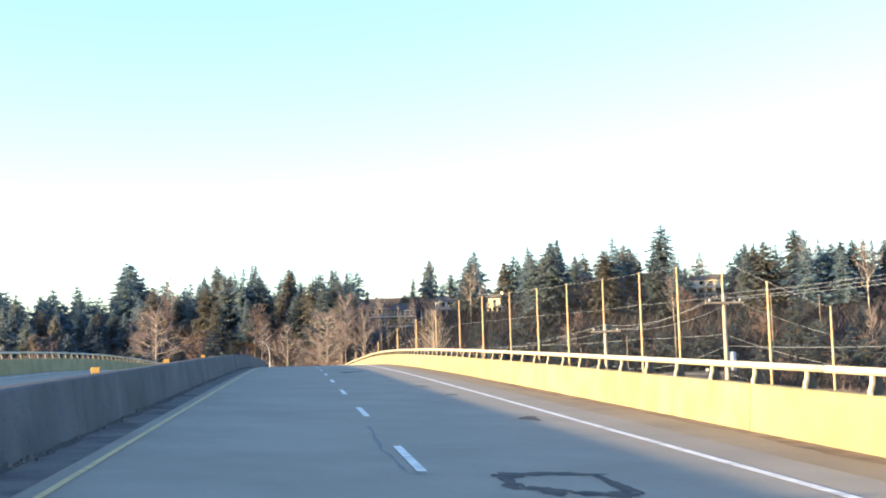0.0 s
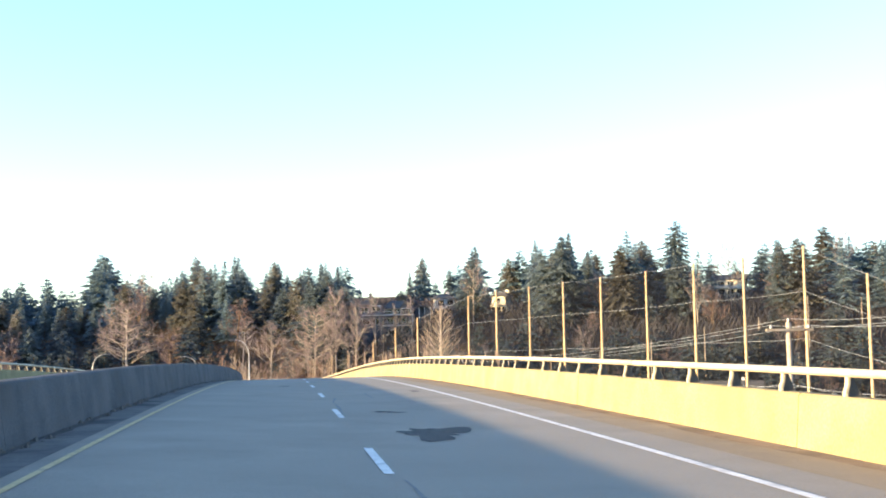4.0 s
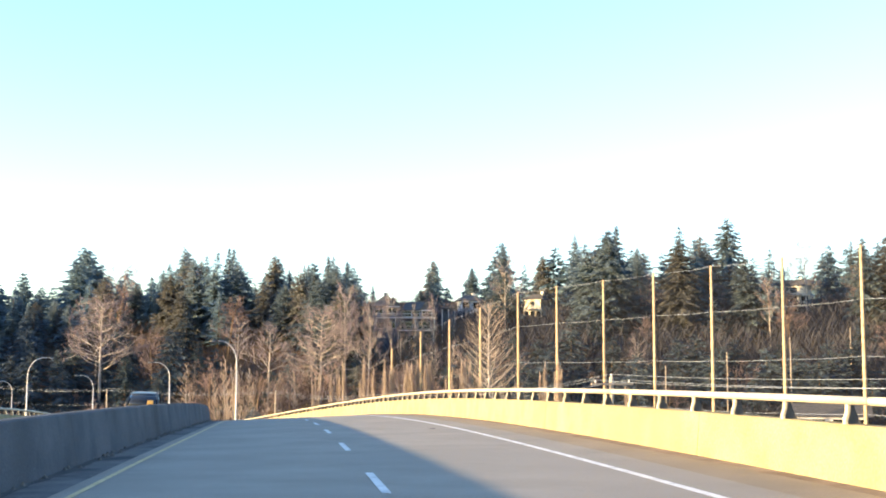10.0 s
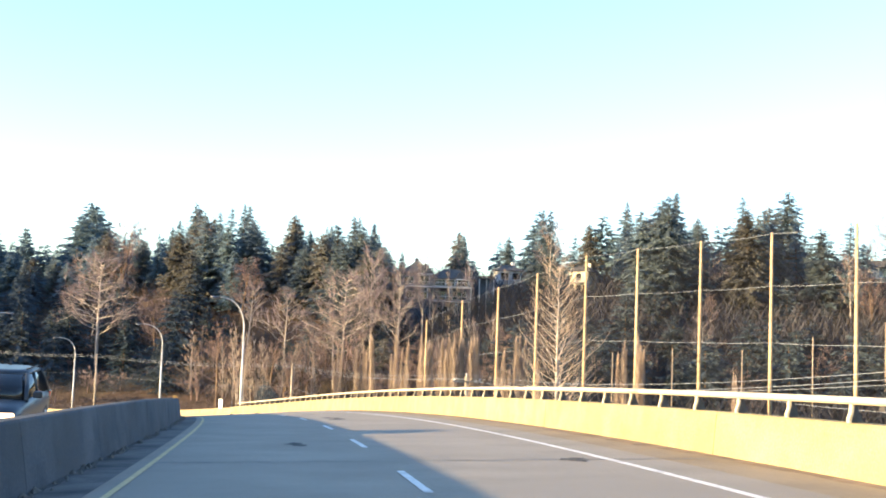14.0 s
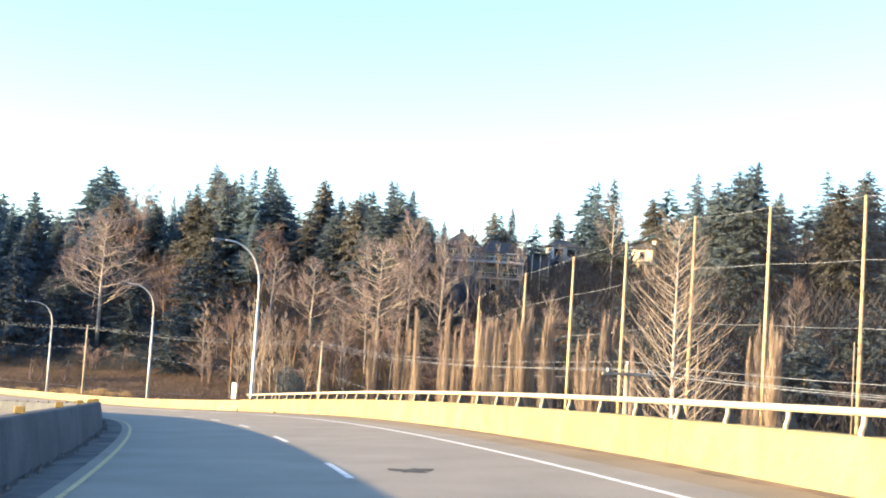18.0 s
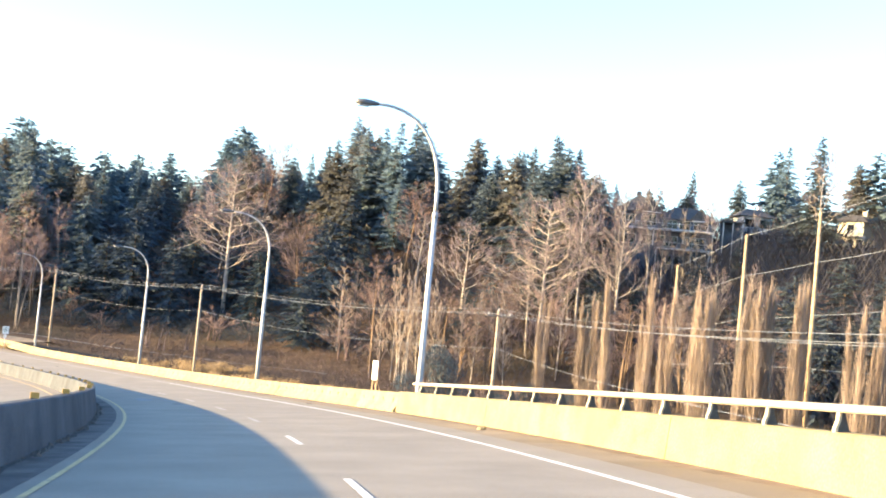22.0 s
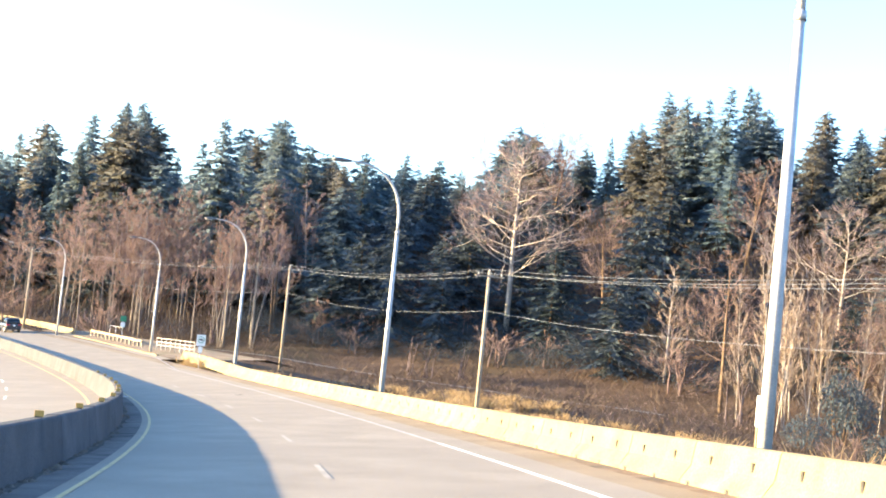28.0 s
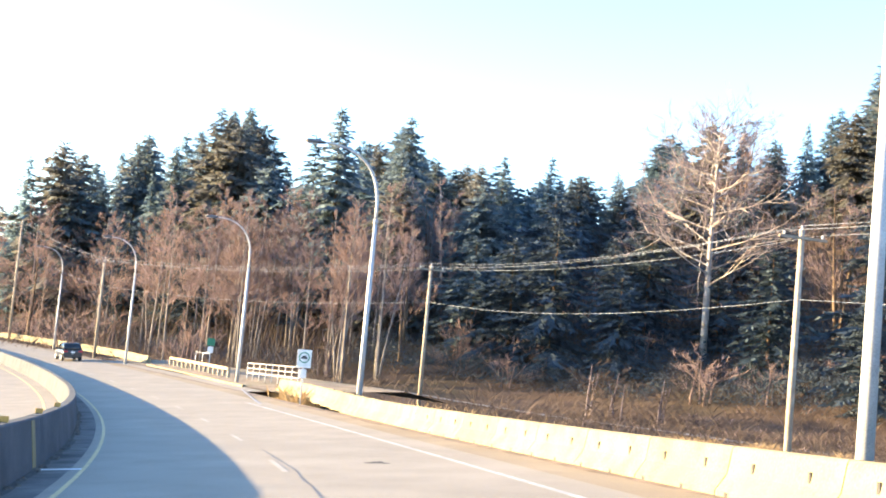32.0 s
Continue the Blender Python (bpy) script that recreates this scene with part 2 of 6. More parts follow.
# ---- the road's line: station every 30 m from -60 m; x, y, z, cross fall ----
KNOTS = np.array([
    (1.35, -55.5, -0.15, -0.040), (1.15, -25.5, 0.28, -0.039), (1.01, 4.48, 0.70, -0.036), (0.89, 34.48, 1.11, -0.026),
    (0.82, 64.48, 1.446, -0.022), (0.775, 94.48, 1.485, -0.008), (0.866, 124.48, 1.091, 0.014), (0.383, 154.47, 0.242, 0.030),
    (-1.43, 184.41, -1.164, 0.045), (-5.476, 214.13, -3.109, 0.061), (-12.205, 243.35, -5.473, 0.065), (-22.084, 271.66, -7.811, 0.065),
    (-34.542, 298.94, -9.844, 0.076), (-50.014, 324.62, -11.415, 0.085), (-67.793, 348.78, -12.505, 0.088), (-87.4, 371.48, -13.15, 0.080),
    (-108.5, 392.76, -13.5, 0.065), (-131.0, 412.6, -13.6, 0.045), (-155.5, 430.0, -13.6, 0.03), (-181.5, 445.0, -13.6, 0.02), (-208.5, 458.0, -13.6, 0.02)])
STN = np.arange(-60.0, -60 + 30 * len(KNOTS), 30.0)
_h = 30.0
_A = np.eye(len(KNOTS))
_b = np.zeros_like(KNOTS)
for i in range(1, len(KNOTS) - 1):
    _A[i, i - 1:i + 2] = (_h, 4 * _h, _h)
    _b[i] = 6 * (KNOTS[i + 1] - 2 * KNOTS[i] + KNOTS[i - 1]) / _h
_m = np.linalg.solve(_A, _b)


def line(s):
    k = int(min(max((s + 60) // _h, 0), len(KNOTS) - 2))
    d = s - STN[k]
    e = _h - d
    return _m[k] * e ** 3 / (6 * _h) + _m[k + 1] * d ** 3 / (6 * _h) + (KNOTS[k] / _h - _m[k] * _h / 6) * e + (KNOTS[k + 1] / _h - _m[k + 1] * _h / 6) * d


def road(s, d=0.0, h=0.0):
    """The place at station s, d metres right of the lane divider and h above the surface."""
    c, q = line(s), line(s + 0.5)
    t = Vector((q[0] - c[0], q[1] - c[1])).normalized()
    return Vector((c[0] + t.y * d, c[1] - t.x * d, c[2] + c[3] * d + h))


def heading(s):
    q = road(s + 0.5) - road(s - 0.5)
    return math.degrees(math.atan2(-q.x, q.y))


def sweep(name, prof, s0, s1, step, mat, parent=None, closed=True, label="", smooth=False, off=None):
    """A profile of (d, h) carried along the road."""
    n = max(1, round((s1 - s0) / step))
    vs, fs, m = [], [], len(prof)
    for i in range(n + 1):
        s = s0 + (s1 - s0) * i / n
        o = off(s) if off else 0.0
        vs += [road(s, d + o, h) for d, h in prof]
    for i in range(n):
        for k in range(m if closed else m - 1):
            fs.append((i * m + k, i * m + (k + 1) % m, (i + 1) * m + (k + 1) % m, (i + 1) * m + k))
    if closed:
        fs += [tuple(range(m)), tuple(range(n * m + m - 1, n * m - 1, -1))]
    return from_lists(name, vs, fs, mat, parent, label, smooth)


# ---- ground ----
def smooth(e0, e1, v):
    v = min(max((v - e0) / (e1 - e0), 0.0), 1.0)
    return v * v * (3 - 2 * v)


def foot(x):
    """y of the hill's foot."""
    return 388 - 0.35 * x if x > -60 else 409 - 0.22 * (x + 60) if x > -120 else 422 - 0.62 * (x + 120)


LINE_PTS = [(s, road(s)) for s in range(-60, 541, 6)]


def height(x, y, with_road=True):
    crest = 4 + 14 * smooth(-130, 10, x)
    u = y - foot(x)
    z = -14 + (crest + 14) * smooth(0, 95, u) + 0.06 * max(0, u - 95) + 0.5 * noise.noise((x * 0.05, y * 0.05, 0.3))
    z = min(z, 52 + 4 * noise.noise((x * 0.01, y * 0.01, 0)))
    if with_road and y > 180:
        s, p = min(LINE_PTS, key=lambda q: (q[1].x - x) ** 2 + (q[1].y - y) ** 2)
        t = Vector((road(s + 1).x - p.x, road(s + 1).y - p.y)).normalized()
        d = (x - p.x) * t.y - (y - p.y) * t.x
        gap = max(0.0, d - 6.3) if d > 0 else max(0.0, -14.5 - d)
        top = line(s)[2] + line(s)[3] * d - 0.45
        w = smooth(225, 250, s) * (1 - smooth(0.5, 7.0 + max(0.0, 0.8 * (top - z)), gap))
        z = z + (top - z) * w
    return z


def build_ground():
    xs = sorted(set([-3000, -1800, -1000, -600, -400, -300] + list(range(-240, 260, 5)) + [280, 330, 400, 600, 1000, 1800, 3000]))
    ys = sorted(set([-3000, -1500, -600, -200, -80, 0, 60, 120, 160] + list(range(180, 520, 5)) + [540, 580, 640, 720, 850, 1000, 1500, 2200, 3200]))
    vs = [(x, y, height(x, y)) for y in ys for x in xs]
    nx = len(xs)
    fs = [(j * nx + i, j * nx + i + 1, (j + 1) * nx + i + 1, (j + 1) * nx + i) for j in range(len(ys) - 1) for i in range(nx - 1)]
    g = from_lists("ground", vs, fs, GRASS, smooth=True)
    tagged(g, "rough winter field of brown grass rising to a wooded hill", "ground", kind="structure")


build_ground()

# ---- carriageways ----
S0, S1 = -58.0, 520.0
BRIDGE_END = 240.6
deck = thing("road", "grey worn asphalt highway ramp in two carriageways", "road", kind="structure")
sweep("asphalt", [(-4.43, 0), (-3.9, 0), (0, 0), (4.2, 0), (5.7, 0)], S0, S1, 3, ASPHALT, deck, closed=False, smooth=True)
sweep("deck_slab", [(-14.6, -0.02), (-14.6, -1.2), (6.3, -1.2), (6.3, -0.02)], S0, BRIDGE_END, 6, CONCRETE, deck)
sweep("opposite_asphalt", [(-14.4, 0), (-9.5, 0), (-4.95, 0)], S0, S1, 3, ASPHALT, deck, closed=False, smooth=True)
sweep("gritty_shoulder", [(-4.43, 0.004), (-3.8, 0.004)], S0, S1, 3, GRIT, deck, closed=False, smooth=True)
DUSTY = material("dusty_grey_asphalt", (0.218, 0.180, 0.130), (0.280, 0.230, 0.165), 0.6, 0.9, 0, 0.35, 60, (0.205, 0.165, 0.112), 0.3)
DUSTY.node_tree.nodes["Principled BSDF"].inputs["Specular IOR Level"].default_value = 0.15
sweep("dusty_shoulder", [(4.5, 0.003), (5.7, 0.003)], S0, S1, 3, DUSTY, deck, closed=False, smooth=True)
for k in range(23):
    # blown dirt against the foot of the parapet, with a ragged edge
    vs = []
    for i in range(41):
        s = S0 + 25 * k + 25 * i / 40
        vs += [road(s, 5.33 - 0.2 * noise.noise((s * 0.22, 0.5, 0)) - 0.12 * noise.noise((s * 1.1, 2.5, 0)), 0.006), road(s, 5.7, 0.008)]
    from_lists("dirt_drift", vs, [(2 * i, 2 * i + 1, 2 * i + 3, 2 * i + 2) for i in range(40)], SHOULDER, deck)
sweep("edge_line", [(3.53, 0.008), (3.67, 0.008)], S0, 285, 3, WHITE_PAINT, deck, closed=False, label="white edge line")
sweep("edge_line", [(3.53, 0.008), (3.67, 0.008)], 285, 354, 3, WORN_PAINT, deck, closed=False, label="worn white edge line")
sweep("edge_line", [(-3.60, 0.008), (-3.515, 0.008)], S0, S1, 3, YELLOW_PAINT, deck, closed=False, label="yellow edge line")
sweep("edge_line", [(-5.75, 0.008), (-5.62, 0.008)], S0, S1, 3, YELLOW_PAINT, deck, closed=False, label="yellow edge line")
sweep("edge_line", [(-13.3, 0.008), (-13.17, 0.008)], S0, S1, 3, WHITE_PAINT, deck, closed=False, label="white edge line")
for k in range(-7, 49):
    s = (7.65 + 9.4 * k + float(np.interp(k, (0, 1, 4, 7, 10, 13, 15), (1.0, 1.15, 1.8, 3.0, 2.6, 1.1, 0.2)))) if k < 16 else 158.05 + 10.6 * (k - 16)
    if s < 500:
        sweep("lane_dash", [(-0.055, 0.008), (0.055, 0.008)], s, s + 3.15, 1.6, WHITE_PAINT if s < 225 else WORN_PAINT if s < 272 else FADED, deck, closed=False)
        sweep("lane_dash", [(-9.45, 0.008), (-9.33, 0.008)], s, s + 3.3, 1.7, WHITE_PAINT, deck, closed=False)

for k in range(18):
    # damp grit drifted against the foot of the median
    vs = []
    for i in range(61):
        s = S0 + 25 * k + 25 * i / 60
        vs += [road(s, -4.43, 0.012), road(s, -4.30 + 0.10 * noise.noise((s * 0.35, 8.5, 0)) + 0.09 * noise.noise((s * 1.7, 4.5, 0)), 0.007)]
    from_lists("grit_drift", vs, [(2 * i, 2 * i + 1, 2 * i + 3, 2 * i + 2) for i in range(60)], DAMP, deck)

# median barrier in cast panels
median = thing("median_barrier", "long cast concrete median barrier, stained, with shade toned into its grey", "barrier", kind="structure")
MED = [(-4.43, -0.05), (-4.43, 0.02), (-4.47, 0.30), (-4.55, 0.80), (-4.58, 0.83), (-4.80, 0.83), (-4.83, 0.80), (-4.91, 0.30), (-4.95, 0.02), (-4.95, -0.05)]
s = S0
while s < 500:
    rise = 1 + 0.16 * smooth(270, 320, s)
    sweep("panel", [(d, h * rise) for d, h in MED], s + 0.008, s + 5.992, 3 if s > 160 else 6, SHADE_CONCRETE, median)
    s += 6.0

# parapets with rail
RAILED = [(5.70, -0.3), (5.70, 0.02), (5.76, 0.70), (5.79, 0.73), (6.05, 0.73), (6.08, 0.70), (6.10, -0.3)]
def mirror(prof):
    return [(-8.75 - d, h) for d, h in prof][::-1]


def railing(name, label, flip):
    top = thing(name, label, "barrier", kind="structure")
    prof = mirror(RAILED) if flip else RAILED
    s = S0
    while s < BRIDGE_END - 1:
        e = min(s + 12.0, BRIDGE_END)
        sweep("panel", prof, s + 0.01, e - 0.01, 3, CONCRETE, top)
        s = e
    sg = (lambda d: -8.75 - d) if flip else (lambda d: d)
    c, w = sg(5.86), 0.07
    ring = [(c + w * math.cos(k * math.tau / 10), 1.025 + 0.055 * math.sin(k * math.tau / 10)) for k in range(10)]
    s = S0
    while s < 238:
        e = min(s + 11.58, 238.9)
        sweep("rail", ring, s, e - 0.012, 2, RAIL_PAINT, top, smooth=True)
        s = e
    # bracket post: a bowed plate, broad at its foot
    out = [(0.0, 0.0), (0.0, 0.05), (0.035, 0.15), (0.04, 0.26), (0.075, 0.26), (0.07, 0.15), (0.035, 0.05), (0.035, 0.0)]
    plate = [(0.034, 0.0), (0.034, 0.05), (0.069, 0.15), (0.074, 0.25), (0.13, 0.25), (0.16, 0.15), (0.20, 0.05), (0.23, 0.0)]
    bm = bmesh.new()
    rings = [[bm.verts.new(((-1 if flip else 1) * d, y, h)) for d, h in out] for y in (-0.04, 0.04)]
    for k in range(8):
        bm.faces.new((rings[0][k], rings[0][(k + 1) % 8], rings[1][(k + 1) % 8], rings[1][k]))
    bm.faces.new(rings[0][::-1])
    bm.faces.new(rings[1])
    bmesh.ops.recalc_face_normals(bm, faces=bm.faces[:])
    first = part("post", bm, RAIL_PAINT, top)
    bm = bmesh.new()
    rings = [[bm.verts.new(((-1 if flip else 1) * d, y, h)) for d, h in plate] for y in (-0.012, 0.012)]
    for k in range(8):
        bm.faces.new((rings[0][k], rings[0][(k + 1) % 8], rings[1][(k + 1) % 8], rings[1][k]))
    bm.faces.new(rings[0][::-1])
    bm.faces.new(rings[1])
    bmesh.ops.recalc_face_normals(bm, faces=bm.faces[:])
    web = part("web", bm, WEB, first, "dark steel web plate")
    s, k = S0 + 0.6, 0
    while s < 239:
        m = Matrix.Translation(road(s, sg(5.79), 0.73)) @ pose(0, 0, 0, 0, 0, heading(s))
        if k == 0:
            first.matrix_basis = m
        elif s > 0 or not flip:
            shared("web", web, shared("post", first, top, m))
        s, k = s + 1.93, k + 1


railing("parapet_right", "cream concrete bridge parapet with a pipe rail on brackets", False)
railing("parapet_left", "far concrete bridge parapet with a pipe rail on brackets", True)

# precast barriers beyond the bridge
def jersey(s0, s1, off, flip=False, n=1):
    p = [(0.0, -0.08), (0.0, 0.07), (0.17, 0.30), (0.23, 0.66), (0.26, 0.69), (0.38, 0.69), (0.41, 0.66), (0.47, 0.30), (0.60, 0.07), (0.60, -0.08)]
    b = thing("concrete_barrier", "sunlit precast concrete traffic barrier with lifting slots", "barrier", "roadside barriers")
    sweep("body", [(off(s0) + d, h) for d, h in p], s0 + 0.012, s1 - 0.012, (s1 - s0) / n, PRECAST, b)
    for f in (0.25, 0.75):
        s = s0 + (s1 - s0) * f
        bm = bmesh.new()
        box(bm, -0.02, 0.03, -0.035, 0.035, -0.07, 0.07, 0.008)
        q = part("slot", bm, BLACK, b)
        q.matrix_basis = Matrix.Translation(road(s, off(s) + 0.19, 0.42)) @ pose(0, 0, 0, 0, 0, heading(s))
        bm = bmesh.new()
        box(bm, -0.02, 0.02, -0.05, 0.05, -0.03, 0.04, 0.008)
        q = part("scupper", bm, BLACK, b)
        q.matrix_basis = Matrix.Translation(road(s + 0.4, off(s) + 0.008, 0.03)) @ pose(0, 0, 0, 0, 0, heading(s))
    return b


def edge(s):
    return 5.60 + 2.2 * smooth(330, 368, s)


s = BRIDGE_END
while s < 364:
    jersey(s, s + 3.08, edge)
    s += 3.08
s = 415.0
while s < 500:
    jersey(s, s + 3.05, lambda q: 8.6 + 0.9 * smooth(415, 430, q))
    s += 3.05

# ---- bridge supports: girders, pier bents and the abutment ----
for d in (-12.6, -8.5, -4.2, 0.2, 4.4):
    sweep("girder", [(d - 0.3, -1.15), (d - 0.3, -2.3), (d + 0.3, -2.3), (d + 0.3, -1.15)], S0, BRIDGE_END, 6, CONCRETE, deck)


def pier(s):
    """A bent of three round columns under a cap beam."""
    top = thing("bridge_pier", "concrete bridge pier of three columns and a cap beam", "bridge pier", "bridge piers", at=Matrix.Translation(road(s, -4.2)) @ pose(0, 0, 0, 0, 0, heading(s)))
    fall = line(s)[3]
    bm = bmesh.new()
    box(bm, -9.6, 9.6, -0.7, 0.7, -3.6, -2.28, 0.06)
    bmesh.ops.transform(bm, matrix=pose(0, 0, 0, 0, -math.degrees(math.atan(fall)), 0), verts=bm.verts)
    part("cap_beam", bm, CONCRETE, top)
    p = road(s, -4.2)
    for d in (-6.5, 0.0, 6.5):
        bm = bmesh.new()
        tube(bm, [(d, 0, height(p.x + d, p.y) - p.z - 1.0), (d, 0, -3.2 + d * fall)], [0.6, 0.6], 18)
        part("column", bm, CONCRETE, top)


for s in (-40, -8, 24, 56, 88, 120, 152, 184, 212):
    pier(s)
abutment = thing("abutment", "concrete bridge abutment with sloping wing walls", "abutment", kind="structure")
sweep("wall", [(-14.8, -1.15), (-14.8, -14.0), (6.5, -14.0), (6.5, -1.15)], 238.2, 240.4, 1.1, CONCRETE, abutment)
for d in (-14.8, 6.1):
    sweep("wing_wall", [(d, -0.55), (d, -9.0), (d + 0.4, -9.0), (d + 0.4, -0.55)], 240.4, 247.0, 2.2, CONCRETE, abutment)

# ---- trees ----
def needles(seed, H, R, boughs, droop, bare, full, ragged, fine=1.0):
    """Drooping boughs set in a spiral, each hung with pointed needle sprays."""
    rnd = random.Random(seed)
    vs, fs = [], []
    def spray(p, d, ln, w):
        q = rnd.uniform(-1.4, 1.4)
        flat = Vector((-d.y, d.x, 0.01)).normalized()
        side = (flat * math.cos(q) + d.cross(flat) * math.sin(q)) * w
        i = len(vs)
        vs.extend([p + side, p + d * ln, p - side])
        fs.append((i, i + 1, i + 2))
    ph = [rnd.uniform(0, 6.3) for _ in range(5)]
    for k in range(boughs):
        f = bare + (0.99 - bare) * ((k + rnd.random()) / boughs) ** 0.85
        a = k * 2.39996 + rnd.uniform(-0.5, 0.5)
        lobe = 1 + 0.15 * math.sin(2 * a + ph[0] + 7 * f) + 0.10 * math.sin(3 * a + ph[1] - 11 * f) + 0.07 * math.sin(29 * f + ph[2] + a) + 0.1 * math.sin(13 * f + ph[4])
        r = R * (1 - f) ** full * min(1.0, 0.6 + 2.2 * f) * lobe * (1 + rnd.uniform(-ragged, ragged)) + 0.25
        z = H * (f + rnd.uniform(-0.022, 0.022))
        lift = 0.4 * f - droop * rnd.uniform(-0.3, 1.9)
        d = Vector((math.cos(a), math.sin(a), lift)).normalized()
        m = 3 + int(fine * r / 0.85)
        for q in range(m):
            t = (q + rnd.uniform(0.3, 0.9)) / m
            p = Vector((0, 0, z)) + d * r * t * 0.85 - Vector((0, 0, 0.12 * r * t * t))
            for sgn in (-1, 0, 1) if q == m - 1 else (-1, 1):
                b = a + sgn * rnd.uniform(0.3, 1.2)
                dd = Vector((math.cos(b), math.sin(b), lift - rnd.uniform(-0.1, 0.8))).normalized()
                ln = (0.20 * r + 0.45) * rnd.uniform(0.6, 1.4) / fine ** 0.68
                spray(p, dd, ln, ln * rnd.uniform(0.15, 0.30))
    for k in range(7):
        spray(Vector((0.0, 0, H * (0.93 + 0.01 * k))), Vector((rnd.uniform(-.4, .4), rnd.uniform(-.4, .4), 1)).normalized(), H * 0.03, 0.12)
    return vs, fs


def conifer(seed, H, R, mat, boughs=250, droop=0.3, bare=0.1, full=0.7, ragged=0.3, fine=1.0):
    ragged *= 1.5
    top = thing("conifer_tree", "tall dark green conifer on the wooded hillside", "tree", "conifers of the hillside")
    bm = bmesh.new()
    tube(bm, [(0, 0, -2), (0, 0, H * 0.4), (0, 0, H * 0.97)], [H * 0.014, H * 0.009, 0.03], 6)
    part("trunk", bm, BARK, top)
    vs, fs = needles(seed, H, R, boughs, droop, bare, full, ragged, fine)
    from_lists("crown", vs, fs, mat, top)
    return top


def bare_tree(seed, H, spread, bark, twig, label, name="bare_tree", upright=0.5, limbs=14, fine=3, twig_w=0.06, fork=0.35, stems=1, group="bare trees of the hillside", density=1.0, sway=0.08, girth=0.012, solid=0.0):
    """A leafless tree: trunk, limbs, and a crown of thin twigs that thins outwards."""
    rnd = random.Random(seed)
    top = thing(name, label, "tree", group)
    bm = bmesh.new()
    vs, fs = [], []
    def twig_line(p, d, ln, w):
        d2 = (d + Vector((rnd.uniform(-.25, .25), rnd.uniform(-.25, .25), rnd.uniform(-.1, .3)))).normalized()
        mid, end = p + d * ln * 0.5, p + d * ln * 0.5 + d2 * ln * 0.5
        s = Vector((rnd.uniform(-1, 1), rnd.uniform(-1, 1), rnd.uniform(-.4, .4)))
        s = (s - d * s.dot(d)).normalized() * w
        i = len(vs)
        vs.extend([p - s, p + s, mid + s * 0.7, mid - s * 0.7, end])
        fs.extend([(i, i + 1, i + 2, i + 3), (i + 3, i + 2, i + 4)])
        return mid, end, d2
    def grow(p, d, ln, w, depth):
        if depth == 0:
            s = Vector((rnd.uniform(-1, 1), rnd.uniform(-1, 1), rnd.uniform(-.5, .5))).normalized() * w
            i = len(vs)
            vs.extend([p - s, p + s, p + d * ln])
            fs.append((i, i + 1, i + 2))
            return
        mid, end, d2 = twig_line(p, d, ln, w)
        if solid and depth > 1:
            tube(bm, [p, mid, end], [w * solid, w * solid * 0.7, w * solid * 0.35], 4, False)
        for q in range(max(2, int((5 if depth == fine else 4 if depth > 1 else 8) * density))):
            o = mid.lerp(end, rnd.random()) if rnd.random() < 0.7 else p.lerp(mid, rnd.uniform(0.4, 1))
            v = Vector((rnd.gauss(0, 1), rnd.gauss(0, 1), rnd.gauss(0, 0.7))).normalized()
            nd = (d2 * (0.8 + upright) + v * 0.8 + Vector((0, 0, 0.35 * upright))).normalized()
            grow(o, nd, ln * rnd.uniform(0.45, 0.68), max(w * 0.55, twig_w * 0.42), depth - 1)
    for st in range(stems):
        lean = Vector((rnd.uniform(-sway, sway), rnd.uniform(-sway, sway), 1)) if stems == 1 else Vector((rnd.uniform(-.16, .16), rnd.uniform(-.16, .16), 1))
        bx = Vector((rnd.uniform(-.5, .5), rnd.uniform(-.5, .5), 0)) * (stems - 1) * 0.5
        hh = H * (1 if st == 0 else rnd.uniform(0.7, 0.97))
        pts = [bx + Vector((lean.x * hh * f + rnd.uniform(-.12, .12) * f, lean.y * hh * f + rnd.uniform(-.12, .12) * f, hh * f - (1.5 if f == 0 else 0))) for f in (0, 0.2, 0.4, 0.6, 0.8, 0.97)]
        base = girth * hh + 0.04
        tube(bm, pts, [base * 1.2, base, base * 0.8, base * 0.55, base * 0.3, 0.03], 6)
        for k in range(max(3, int(limbs / stems ** 0.5))):
            f = fork + (0.97 - fork) * ((k + rnd.random()) / max(3, int(limbs / stems ** 0.5)))
            i = min(4, int(f * 5))
            g = f * 5 - i
            p = pts[i].lerp(pts[i + 1], min(g, 1))
            a = k * 2.4 + rnd.uniform(-.5, .5)
            ln = spread * (1.12 - f) ** 0.6 * rnd.uniform(0.55, 1.2)
            d = Vector((math.cos(a), math.sin(a), upright * 1.5 * rnd.uniform(0.6, 1.3))).normalized()
            grow(p, d, ln, base * 0.22, fine)
    part("trunk", bm, bark, top)
    from_lists("crown", vs, fs, twig, top)
    return top


